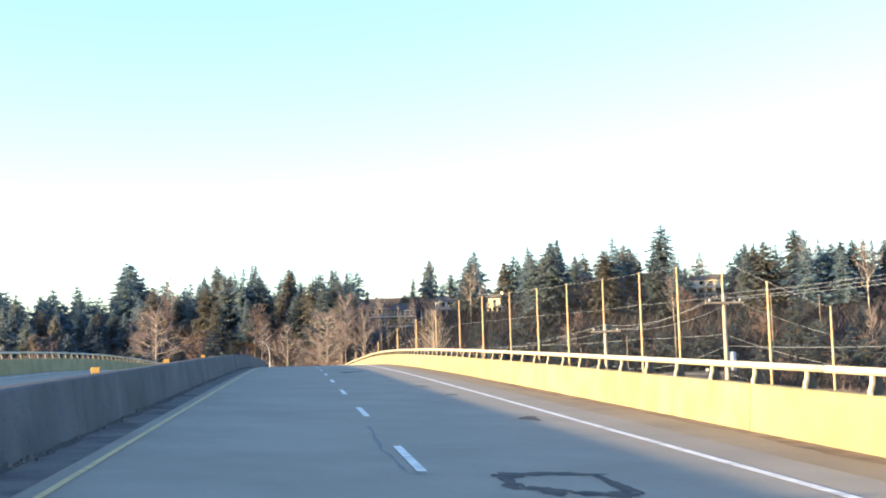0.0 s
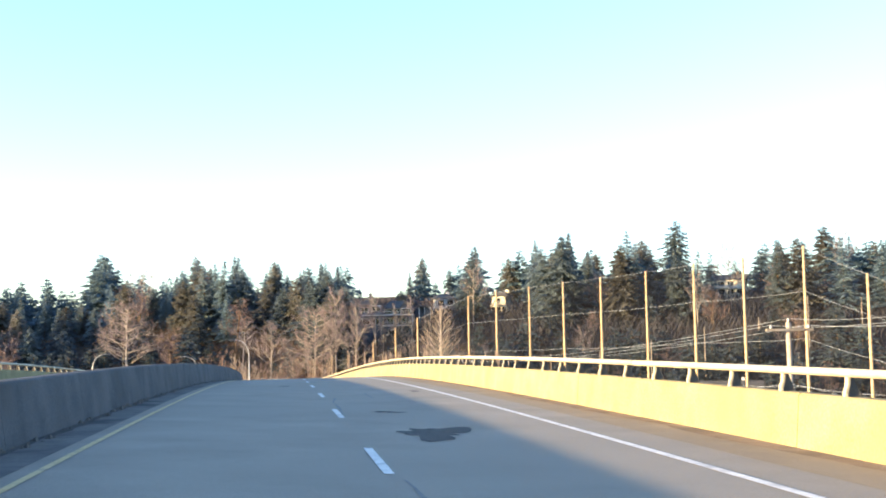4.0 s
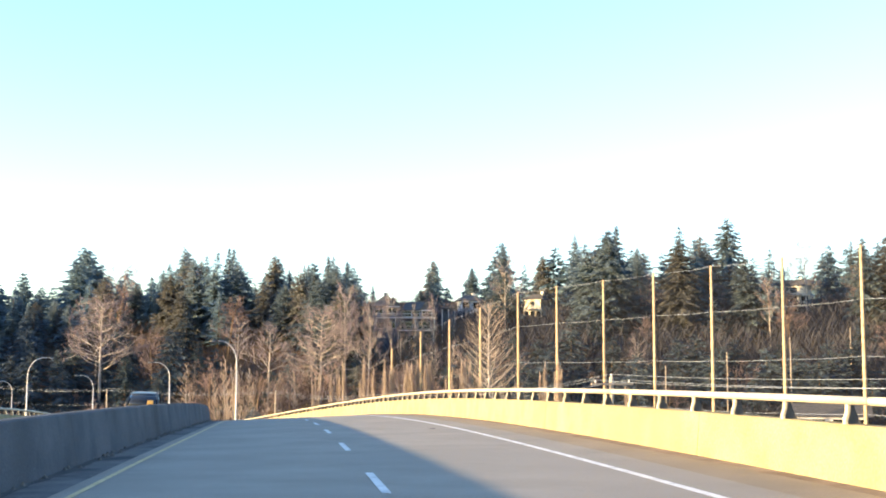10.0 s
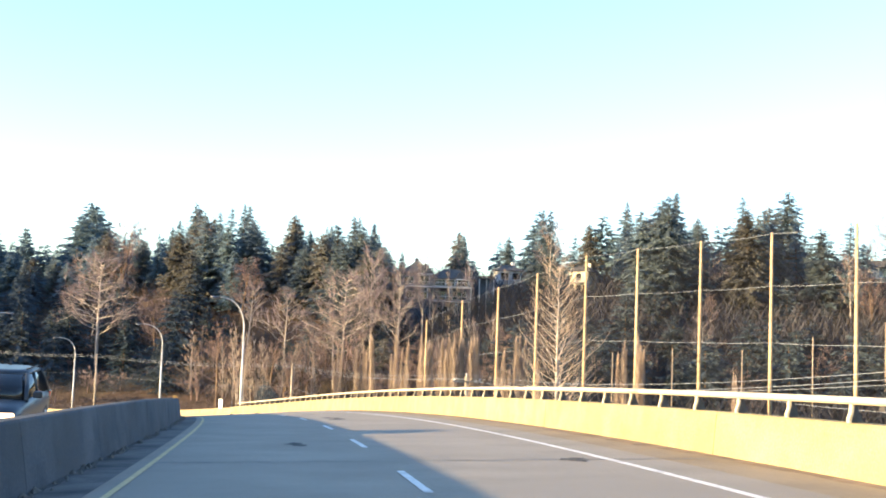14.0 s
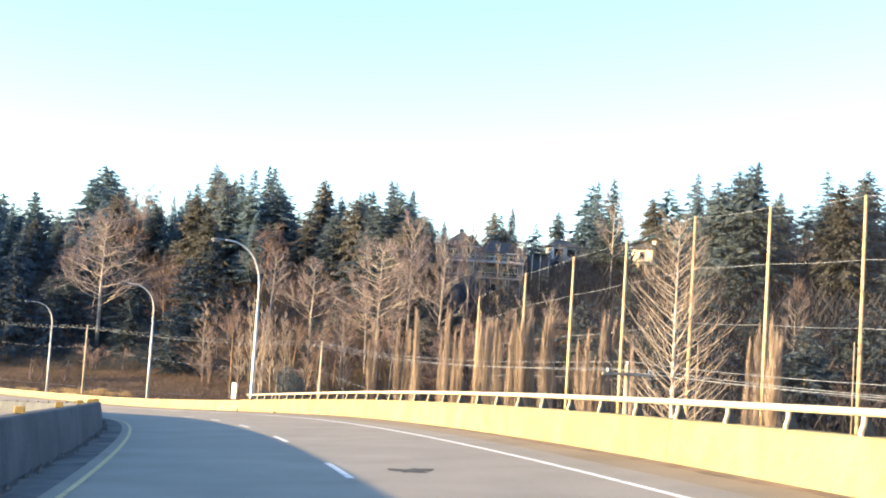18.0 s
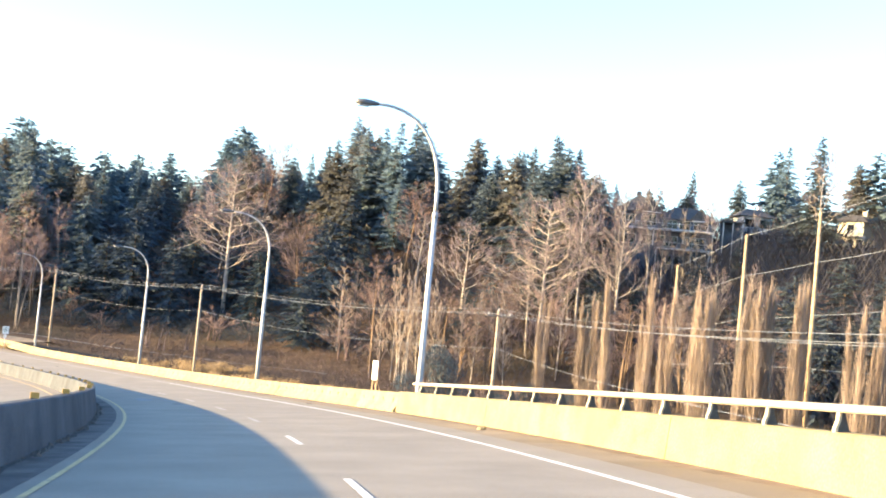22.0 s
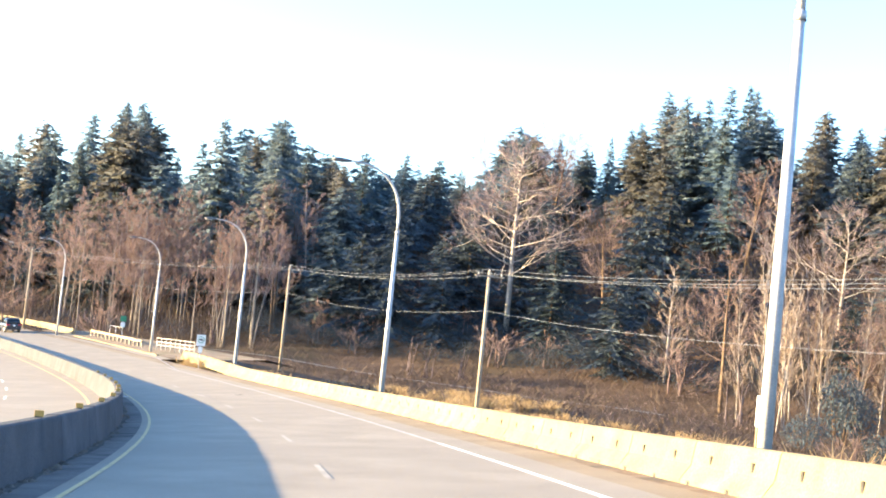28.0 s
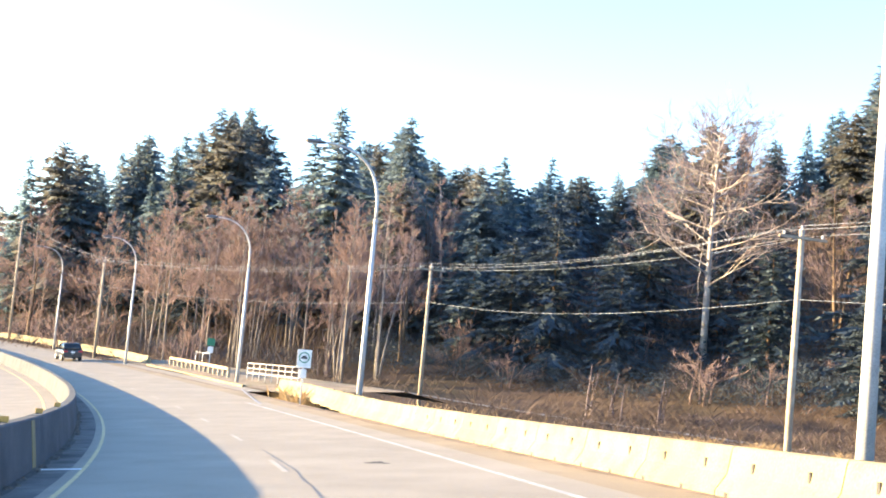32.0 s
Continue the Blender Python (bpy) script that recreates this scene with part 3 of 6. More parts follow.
def poplar(seed, H):
    rnd = random.Random(seed)
    top = thing("poplar_tree", "slender leafless columnar poplar, pale tan branches", "tree", "row of poplars")
    bm = bmesh.new()
    tube(bm, [(0, 0, -2), (0.1, 0, H * 0.5), (0, 0, H * 0.97)], [0.22, 0.14, 0.03], 6)
    part("trunk", bm, TWIG_PALE, top)
    vs, fs = [], []
    def girth_at(z):
        f = min(max(z / H, 0.0), 1.0)
        return 1.6 * min(1.0, 0.5 + f / 0.5) * (1.03 - f) ** 0.65
    n = 400
    for k in range(n):
        z = H * (0.02 + 0.88 * (k / n) ** 0.9)
        a = rnd.random() * math.tau
        zt = min(H * rnd.uniform(0.9, 1.03), z + rnd.uniform(0.9, 3.4) * (1.1 - 0.6 * z / H))
        re = girth_at(zt) * rnd.uniform(0.25, 1.08)
        p = Vector((0, 0, z))
        b = Vector((math.cos(a) * re * 0.75, math.sin(a) * re * 0.75, z + 0.42 * (zt - z)))
        e = Vector((math.cos(a) * re, math.sin(a) * re, max(zt, z + 0.3)))
        s = Vector((-math.sin(a + rnd.uniform(-1, 1)), math.cos(a + rnd.uniform(-1, 1)), 0)) * rnd.uniform(0.014, 0.036)
        i = len(vs)
        vs.extend([p - s, p + s, b + s, b - s, e])
        fs.extend([(i, i + 1, i + 2, i + 3), (i + 3, i + 2, i + 4)])
        o = b.lerp(e, rnd.uniform(0.0, 0.8))
        d = Vector((rnd.gauss(0, 0.25), rnd.gauss(0, 0.25), 1)) * rnd.uniform(0.4, 1.1)
        w = Vector((rnd.uniform(-1, 1), rnd.uniform(-1, 1), 0)).normalized() * 0.014
        i = len(vs)
        vs.extend([o - w, o + w, o + d])
        fs.append((i, i + 1, i + 2))
    from_lists("crown", vs, fs, TWIG_PALE, top)
    return top


CON = [conifer(1, 30, 7.4, NEEDLE, 290, 0.3, 0.06, 0.92, 0.2, 1.4), conifer(2, 30, 6.8, NEEDLE_B, 270, 0.25, 0.08, 0.95, 0.26, 1.4), conifer(3, 30, 8.6, CEDAR, 320, 0.45, 0.03, 0.60, 0.17, 1.4),
       conifer(4, 30, 6.6, NEEDLE_B, 250, 0.2, 0.2, 0.85, 0.42, 1.4), conifer(5, 30, 8.8, NEEDLE, 310, 0.4, 0.03, 0.66, 0.2, 1.4), conifer(6, 30, 6.0, NEEDLE, 280, 0.3, 0.25, 0.75, 0.36, 1.4)]
# darker copies of the needle colour, with the lower slope's shade toned in
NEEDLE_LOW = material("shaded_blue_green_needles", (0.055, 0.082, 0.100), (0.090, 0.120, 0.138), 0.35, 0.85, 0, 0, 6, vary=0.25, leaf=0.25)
NEEDLE_DEEP_SHADE = material("deep_shaded_needles", (0.044, 0.064, 0.084), (0.074, 0.098, 0.120), 0.35, 0.85, 0, 0, 6, vary=0.25, leaf=0.15)
for m in (NEEDLE_LOW, NEEDLE_DEEP_SHADE):
    m.node_tree.nodes["Principled BSDF"].inputs["Specular IOR Level"].default_value = 0.08
LOW = [conifer(7, 14, 4.6, CEDAR, 150, 0.4, 0.02, 0.5, 0.3, 2.3), conifer(8, 14, 4.0, NEEDLE_LOW, 150, 0.3, 0.02, 0.5, 0.32, 2.3), conifer(9, 14, 4.4, NEEDLE_DEEP_SHADE, 165, 0.3, 0.03, 0.45, 0.32, 2.3)]
TAN = "leafless deciduous tree with pale tan branches"
RED = "leafless alder with reddish brown twigs"
DEC = [bare_tree(11, 20, 7.5, PALEBARK, TWIG, TAN, limbs=17, solid=1.3, girth=0.0085), bare_tree(12, 20, 6.0, PALEBARK, TWIG, TAN, upright=0.8, limbs=18, solid=1.4, girth=0.0085), bare_tree(13, 18, 5.2, BARK, TWIG_RED, RED, limbs=18, upright=0.6, stems=2, density=1.0, fork=0.3),
       bare_tree(14, 18, 5.6, BARK, TWIG_RED, RED, limbs=17, upright=0.4, stems=3, density=1.0, fork=0.3), bare_tree(15, 18, 2.3, PALEBARK, TWIG_PALE, "slender leafless birch with a pale trunk", limbs=30, upright=1.0, fork=0.12, girth=0.005, sway=0.03, solid=1.0),
       bare_tree(16, 17, 6.0, BARK, TWIG_RED, RED, limbs=20, upright=0.25, fork=0.25, density=1.0), bare_tree(17, 18, 2.0, PALEBARK, TWIG_PALE, "slender leafless birch with a pale trunk", limbs=26, upright=1.2, fork=0.15, stems=4, girth=0.0034),
       bare_tree(18, 20, 8.4, PALEBARK, TWIG, "big spreading leafless maple with pale sunlit limbs", limbs=38, upright=0.2, fork=0.30, density=1.0, sway=0.015, solid=1.2)]
ALDER = [bare_tree(61, 20, 3.3, ALDERBARK, TWIG_RED, RED, limbs=26, upright=0.55, fork=0.32, girth=0.0045, sway=0.05), bare_tree(62, 20, 2.7, ALDERBARK, TWIG_RED, RED, limbs=24, upright=0.6, fork=0.30, stems=3, girth=0.0042),
         bare_tree(63, 19, 3.6, ALDERBARK, TWIG_RED, RED, limbs=26, upright=0.5, fork=0.26, girth=0.0045, sway=0.05)]
SHRUB = [bare_tree(21, 5, 3.0, TWIG_RED, TWIG_RED, "leafless reddish brown thicket shrub", "shrub", 0.5, 9, 2, 0.06, 0.1, 4, "hillside shrubs"), bare_tree(22, 6, 3.2, TWIG, BRAMBLE, "brown leafless thicket shrub", "shrub", 0.3, 9, 2, 0.065, 0.1, 4, "hillside shrubs")]
POP = [poplar(31, 11), poplar(32, 11)]


def bush(seed):
    """A dense evergreen bush of small leaves over short stems, one metre high."""
    rnd = random.Random(seed)
    top = thing("bush", "dense dark evergreen bush behind the roadside barrier", "bush", "roadside bushes")
    for k in range(5):
        a = k * 1.26 + rnd.uniform(-.3, .3)
        bm = bmesh.new()
        tube(bm, [(0.05 * math.cos(a), 0.05 * math.sin(a), -0.1), (0.25 * math.cos(a), 0.25 * math.sin(a), 0.6)], [0.02, 0.008], 5)
        part("stem", bm, BARK, top)
    vs, fs = [], []
    for k in range(2600):
        d = Vector((rnd.gauss(0, 1), rnd.gauss(0, 1), rnd.gauss(0, 1))).normalized()
        r = (0.38 + 0.16 * noise.noise(d * 1.7 + Vector((seed, 0, 0))) + 0.08 * noise.noise(d * 4.5)) * rnd.random() ** 0.25
        c = Vector((d.x * r * 1.1, d.y * r * 1.1, 0.5 + d.z * r * 1.15))
        if c.z < 0:
            continue
        q = rnd.uniform(0.012, 0.03)
        a = Vector((rnd.gauss(0, 1), rnd.gauss(0, 1), rnd.gauss(0, 1))).normalized() * q
        b = Vector((rnd.gauss(0, 1), rnd.gauss(0, 1), rnd.gauss(0, 1))).normalized() * q
        i = len(vs)
        vs.extend([c + a, c + b, c - a * 0.8 - b * 0.4])
        fs.append((i, i + 1, i + 2))
    from_lists("foliage", vs, fs, NEEDLE_DEEP_SHADE, top)
    return top


BUSH = [bush(71), bush(72)]


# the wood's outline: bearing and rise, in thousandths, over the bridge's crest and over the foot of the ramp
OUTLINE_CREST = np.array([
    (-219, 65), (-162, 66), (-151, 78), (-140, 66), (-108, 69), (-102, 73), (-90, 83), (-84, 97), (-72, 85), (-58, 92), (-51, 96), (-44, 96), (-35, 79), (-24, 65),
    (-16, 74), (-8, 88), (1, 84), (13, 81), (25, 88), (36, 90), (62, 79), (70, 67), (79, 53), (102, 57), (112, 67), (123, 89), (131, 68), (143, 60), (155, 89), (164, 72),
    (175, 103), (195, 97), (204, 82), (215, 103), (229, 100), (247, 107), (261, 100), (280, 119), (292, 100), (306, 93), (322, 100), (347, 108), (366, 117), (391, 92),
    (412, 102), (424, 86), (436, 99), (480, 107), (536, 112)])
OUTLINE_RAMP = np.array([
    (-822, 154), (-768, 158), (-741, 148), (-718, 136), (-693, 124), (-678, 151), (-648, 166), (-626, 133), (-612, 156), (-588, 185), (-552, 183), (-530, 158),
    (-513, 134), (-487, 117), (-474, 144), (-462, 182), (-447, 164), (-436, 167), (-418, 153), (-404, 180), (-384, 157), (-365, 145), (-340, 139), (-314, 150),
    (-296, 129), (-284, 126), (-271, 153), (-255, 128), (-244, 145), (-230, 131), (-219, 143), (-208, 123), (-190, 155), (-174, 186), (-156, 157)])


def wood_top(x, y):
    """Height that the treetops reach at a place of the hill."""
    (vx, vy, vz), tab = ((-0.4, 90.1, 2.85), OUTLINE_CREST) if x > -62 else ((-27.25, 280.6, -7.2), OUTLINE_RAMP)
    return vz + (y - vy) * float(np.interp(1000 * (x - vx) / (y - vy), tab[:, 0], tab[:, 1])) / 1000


# houses with an open slope before them: x, y, floor, half width
OPEN = [(75.5, 452, 19.6, 4.2), (169, 480, 23.5, 8.0)]


def in_front(x, y, top, h, reach=0.0):
    """Whether a tree would stand before a house that looks out over the road."""
    hx, hy, hz, half = h
    d = Vector((hx, hy - 130)).normalized()
    v = Vector((x - hx, y - hy))
    u = v.dot(d)
    # the low sun reaches the house from the west
    if -32 < v.x < 2 and abs(v.y - 0.19 * v.x) < half + reach and top > hz + 1:
        return True
    return -70 < u < 3 + reach and abs(v.x * d.y - v.y * d.x) < half + reach and top > hz


def plant(kinds, k, x, y, tip=None, scale=1.0, base_h=30.0, wide=1.0, rnd=random):
    """Stands a tree on the ground; tip: height of its top in the world."""
    src = kinds[k % len(kinds)]
    z = height(x, y)
    sc = (tip - z) / base_h if tip is not None else scale
    if kinds is not SHRUB and any(in_front(x, y, z + sc * base_h * (1 if tip is not None or kinds is CON else 0.6), h, 5.0 if kinds is CON else 2.5) for h in OPEN):
        return None
    m = Matrix.Translation((x, y, z - 0.1)) @ pose(0, 0, 0, rnd.uniform(-2, 2), rnd.uniform(-2, 2), rnd.uniform(0, 360)) @ Matrix.Diagonal((sc * wide * rnd.uniform(0.85, 1.15), sc * wide, sc, 1))
    return put(src, m)


R = random.Random(77)
# landmark conifers: x, y, height of the tip
MARKS = [(-33, 490, 41), (-18, 474, 39.5), (-26, 482, 36), (-40, 494, 34), (-3, 540, 42), (12.6, 449, 35), (6, 470, 34), (18, 462, 31), (96, 877, 72), (123, 455, 46.5), (160, 516, 57), (94.5, 429, 43),
         (88, 452, 43), (74, 504, 45.5), (193, 446, 47), (-115, 850, 62), (-111, 490, 31), (-107, 453.5, 24.5)]
MARKS2 = [(-137, 479, 30), (-91, 515, 29), (-131, 466, 24), (-143, 470, 24), (-118, 466, 22), (-84, 500, 24), (-76, 506, 24), (105, 470, 44), (112, 462, 40), (134, 475, 44), (148, 470, 46), (172, 480, 52),
          (182, 462, 44), (205, 452, 50), (82, 470, 38), (100, 480, 40), (66, 520, 38), (-10, 492, 33), (-48, 500, 30), (-172, 466, 17.5), (-166, 468, 20.5), (-163, 474, 18.5), (-153, 473, 23.5), (-142, 466, 26.5), (-136.5, 468, 27.5), (-127, 474, 23)]
# broad evergreens that fill the clumps
CLUMP = [(-36, 478, 31), (-28, 470, 31), (-22, 466, 32), (-14, 468, 32), (-31, 460, 25), (-20, 457, 25), (4, 447, 30), (10, 441, 28), (16, 447, 29), (0, 453, 27), (20, 453, 26), (84, 440, 36), (92, 446, 38), (104, 444, 37),
         (78, 446, 33), (116, 440, 36), (128, 448, 38), (140, 460, 40), (152, 466, 42), (-100, 462, 20), (-113, 470, 23), (-124, 462, 19), (176, 470, 43), (190, 460, 43), (-95, 450, 14), (-84, 452, 14), (221, 440, 52), (214, 441, 46), (230, 446, 47), (-24, 474, 38), (-29, 478, 36), (-15, 470, 35), (8, 455, 33), (14, 444, 32), (208, 440, 40)]
for i, (x, y, tip) in enumerate(MARKS + MARKS2):
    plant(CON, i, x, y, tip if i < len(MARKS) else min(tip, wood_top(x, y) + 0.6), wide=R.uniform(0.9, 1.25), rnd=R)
    if x < -70:
        q = R.uniform(0, 6.3)
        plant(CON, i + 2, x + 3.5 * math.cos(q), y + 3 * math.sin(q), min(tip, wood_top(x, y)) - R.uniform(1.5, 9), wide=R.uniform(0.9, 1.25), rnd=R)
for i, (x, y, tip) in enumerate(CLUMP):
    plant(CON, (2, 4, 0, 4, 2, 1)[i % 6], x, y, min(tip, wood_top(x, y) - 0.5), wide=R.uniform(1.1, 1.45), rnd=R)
# the ridge, following the wood's outline
x = -236.0
while x < 252:
    x += R.uniform(4.3, 7.0)
    y = foot(x) + R.uniform(64, 102)
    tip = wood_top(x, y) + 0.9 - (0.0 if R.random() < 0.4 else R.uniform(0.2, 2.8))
    if x > 60 and R.random() < 0.16:
        plant(DEC, R.choice((0, 1, 3)), x, y - 8, tip - 1.0, base_h=20, wide=R.uniform(0.8, 1.0), rnd=R)
    elif tip - height(x, y) > 11:
        plant(CON, R.randrange(6), x, y, tip, wide=R.uniform(0.95, 1.3), rnd=R)
# woods too far to tell tree from tree
FAR = [needles(51, 30, 8.0, 90, 0.3, 0.05, 0.85, 0.4, 0.55), needles(52, 30, 7.0, 90, 0.3, 0.05, 0.9, 0.45, 0.55), needles(53, 30, 9.0, 100, 0.35, 0.03, 0.7, 0.4, 0.55)]
spots = [(R.uniform(-420, 420), R.uniform(620, 900), R.uniform(18, 26)) for k in range(40)]
spots += [(R.uniform(-310, -40), R.uniform(560, 720), R.uniform(20, 26)) for k in range(34)]
spots += [(R.uniform(-165, -55), R.uniform(545, 640), 40) for k in range(46)]
for k in range(60):
    x, u = R.uniform(-260, 270), R.uniform(105, 195)
    if not (22 < x < 66 and u < 150):
        spots.append((x, foot(x) + u, R.uniform(15, 22) + (4 if x > 70 else 0)))
vs, fs = [], []
for k, (x, y, h) in enumerate(spots):
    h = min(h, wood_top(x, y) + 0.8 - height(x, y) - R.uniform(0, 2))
    if h < 7:
        continue
    m = Matrix.Translation((x, y, height(x, y) - 0.1)) @ pose(0, 0, 0, 0, 0, R.uniform(0, 360)) @ Matrix.Diagonal((h / 30 * R.uniform(1.1, 1.5), h / 30 * R.uniform(1.1, 1.5), h / 30, 1))
    i = len(vs)
    vs += [m @ v for v in FAR[k % 3][0]]
    fs += [(a_ + i, b_ + i, c_ + i) for a_, b_, c_ in FAR[k % 3][1]]
tagged(from_lists("far_woods", vs, fs, NEEDLE_FAR), "dark blue-green conifer woods along the far ridge", "woods", kind="stuff")
# the slope: bare trees in front, with stands of dark evergreens down to the ground
def dark_stand(x, u):
    return (-154 < x < -124 and u < 60) or (-86 < x < -51 and u < 60) or (-47 < x < -22 and u < 32) or (x > 45 and u < 44)


for u0, step, low in ((6, 6.5, 0.1), (20, 6.5, 0.3), (36, 7.0, 0.42), (54, 18.0, 0.5), (74, 28.0, 0.5)):
    x = -230.0
    while x < 235:
        x += step * R.uniform(0.6, 1.4)
        u = u0 + R.uniform(-6, 6)
        y = foot(x) + u
        if 22 < x < 56 and 34 < u < 75:
            continue
        if abs(x + 51) < 5.0 and u < 31:
            continue
        if u0 < 10 and -86 < x < -22 and R.random() < 0.9:
            continue
        if dark_stand(x, u):
            low_here, tall = (0.72 if x > 45 else 0.12 if u0 < 10 else 0.85 if x < -50 else 0.75), 1.2
        else:
            low_here, tall = (0.0 if -124 < x < -86 and u < 45 else low), 1.0
        if R.random() < low_here and not (x < -22 and u < 14):
            # beyond x = 45 and mid slope: mostly the shade-toned needles
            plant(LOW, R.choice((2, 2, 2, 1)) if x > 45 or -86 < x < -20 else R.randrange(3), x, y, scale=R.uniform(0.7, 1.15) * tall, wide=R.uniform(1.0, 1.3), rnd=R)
        elif -86 < x < -20 and u < 26:
            if R.random() < 0.45:
                plant(DEC, 4, x, y, scale=R.uniform(0.6, 0.95), wide=R.uniform(1.0, 1.4), rnd=R)
        elif x < -15:
            plant(ALDER if R.random() < 0.7 else DEC, R.choice((2, 3, 5)), x, y, scale=R.uniform(0.85, 1.2), wide=R.uniform(0.85, 1.15), rnd=R)
        else:
            plant(DEC, R.choice((0, 1, 3, 5, 5, 3, 2, 4)), x, y, scale=R.uniform(0.6, 0.95), wide=R.uniform(0.95, 1.35), rnd=R)
for k in range(38):
    x, u = R.uniform(-130, -84), R.uniform(3, 40)
    plant(ALDER, k, x, foot(x) + u, scale=R.uniform(0.85, 1.2), wide=R.uniform(0.75, 1.05), rnd=R)
for k in range(130):
    x, u = R.uniform(-220, 220), R.uniform(-8, 45)
    plant(SHRUB, R.randrange(2), x, foot(x) + u, scale=R.uniform(0.6, 1.3), wide=R.uniform(1.0, 1.6), rnd=R)
# low growth below the large house
for k in range(46):
    x, u = R.uniform(18, 62), R.uniform(30, 48)
    plant(SHRUB if k % 3 else LOW, k, x, foot(x) + u, scale=R.uniform(0.7, 1.3) if k % 3 else R.uniform(0.25, 0.42), wide=R.uniform(1.0, 1.4), rnd=R)
for k in range(16):
    x, u = R.uniform(0, 60), R.uniform(10, 32)
    plant(DEC, R.choice((0, 1, 3, 5)), x, foot(x) + u, scale=R.uniform(0.6, 0.85), rnd=R)
for x, y, tip in ((20, 432, 19), (22.5, 427, 15), (46, 427, 14)):
    plant(LOW, 1, x, y, tip, base_h=14, rnd=R)
for i, (x, y, tip) in enumerate(((18, 428, 25), (20.5, 435, 26), (14.5, 424, 24), (22, 440, 24))):
    plant(CON, (2, 4)[i % 2], x, y, tip, wide=1.35, rnd=R)
# landmark bare trees: x, y, tip
for i, (x, y, tip, k, w) in enumerate([(-50.6, 436, 21.5, 7, 0.95), (-59, 540, 37, 0, 1.2), (15.7, 413, 22, 1, 0.9), (62, 432, 32.5, 0, 0.8), (23, 418, 18, 1, 0.8), (100, 420, 27, 0, 1.0), (128, 400, 26, 1, 1.0), (28.5, 420, 21.5, 1, 0.75), (31, 420, 16, 1, 0.7), (35.5, 423, 22, 4, 0.9), (38, 421, 20, 6, 0.9), (41, 424, 21, 1, 0.6), (47, 430, 18, 1, 0.8), (52, 440, 24, 6, 0.9), (21, 404, 17.5, 0, 0.9), (9, 408, 18, 7, 0.75)]):
    plant(DEC, k, x, y, tip, base_h=20, wide=w, rnd=R)
def pyramid_tree(seed, H):
    """A straight trunk with rows of rising limbs, longest near the ground."""
    rnd = random.Random(seed)
    top = thing("bare_tree", "tall conical leafless tree beside the golf nets", "tree")
    bm = bmesh.new()
    tube(bm, [(0, 0, -2), (0.1, 0.05, H * 0.3), (-0.05, 0, H * 0.65), (0, 0, H * 0.99)], [0.34, 0.25, 0.14, 0.02], 8)
    bw = bmesh.new()
    vs, fs = [], []
    def sliver(p, q, w):
        s_ = Vector((rnd.uniform(-1, 1), rnd.uniform(-1, 1), rnd.uniform(-.3, .3))).normalized() * w
        i = len(vs)
        vs.extend([p - s_, p + s_, q])
        fs.append((i, i + 1, i + 2))
    for k in range(118):
        f = 0.10 + 0.87 * (k / 118) ** 0.92
        a_ = k * 2.4 + rnd.uniform(-.4, .4)
        ln = (9.6 * (1 - f) ** 0.62 * rnd.uniform(0.75, 1.1) + 0.7) * (0.75 if f < 0.16 else 1.0)
        rise = rnd.uniform(0.75, 1.15)
        base = Vector((0, 0, H * f))
        pts = [base + Vector((math.cos(a_), math.sin(a_), 0)) * ln * 0.70 * g ** 0.93 + Vector((rnd.uniform(-.12, .12) * g, rnd.uniform(-.12, .12) * g, ln * 0.62 * rise * g ** 1.15)) for g in (0, 0.33, 0.66, 1.0)]
        r0 = 0.018 + 0.0062 * ln
        tube(bw, pts, [r0, r0 * 0.75, r0 * 0.5, 0.012], 4, False)
        for q in range(11):
            g = rnd.uniform(0.15, 1.0) * 3
            i = min(int(g), 2)
            p = pts[i].lerp(pts[i + 1], g - i)
            b_ = a_ + rnd.choice((-1, 1)) * rnd.uniform(0.3, 1.1)
            d = Vector((math.cos(b_), math.sin(b_), rnd.uniform(0.6, 1.5))).normalized()
            l2 = ln * rnd.uniform(0.14, 0.30) + 0.3
            sliver(p, p + d * l2, 0.022)
            for _ in range(3):
                o = p + d * l2 * rnd.uniform(0.3, 0.9)
                d2 = (d + Vector((rnd.gauss(0, .5), rnd.gauss(0, .5), rnd.gauss(0.2, .4)))).normalized()
                sliver(o, o + d2 * l2 * rnd.uniform(0.4, 0.8), 0.014)
    part("trunk", bm, PALEBARK, top)
    part("branchwork", bw, PALEBARK, top)
    from_lists("crown", vs, fs, TWIG_PALE, top)
    return top


pyr = pyramid_tree(41, 26.3)
pyr.matrix_basis = Matrix.Translation((30.5, 275, height(30.5, 275)))
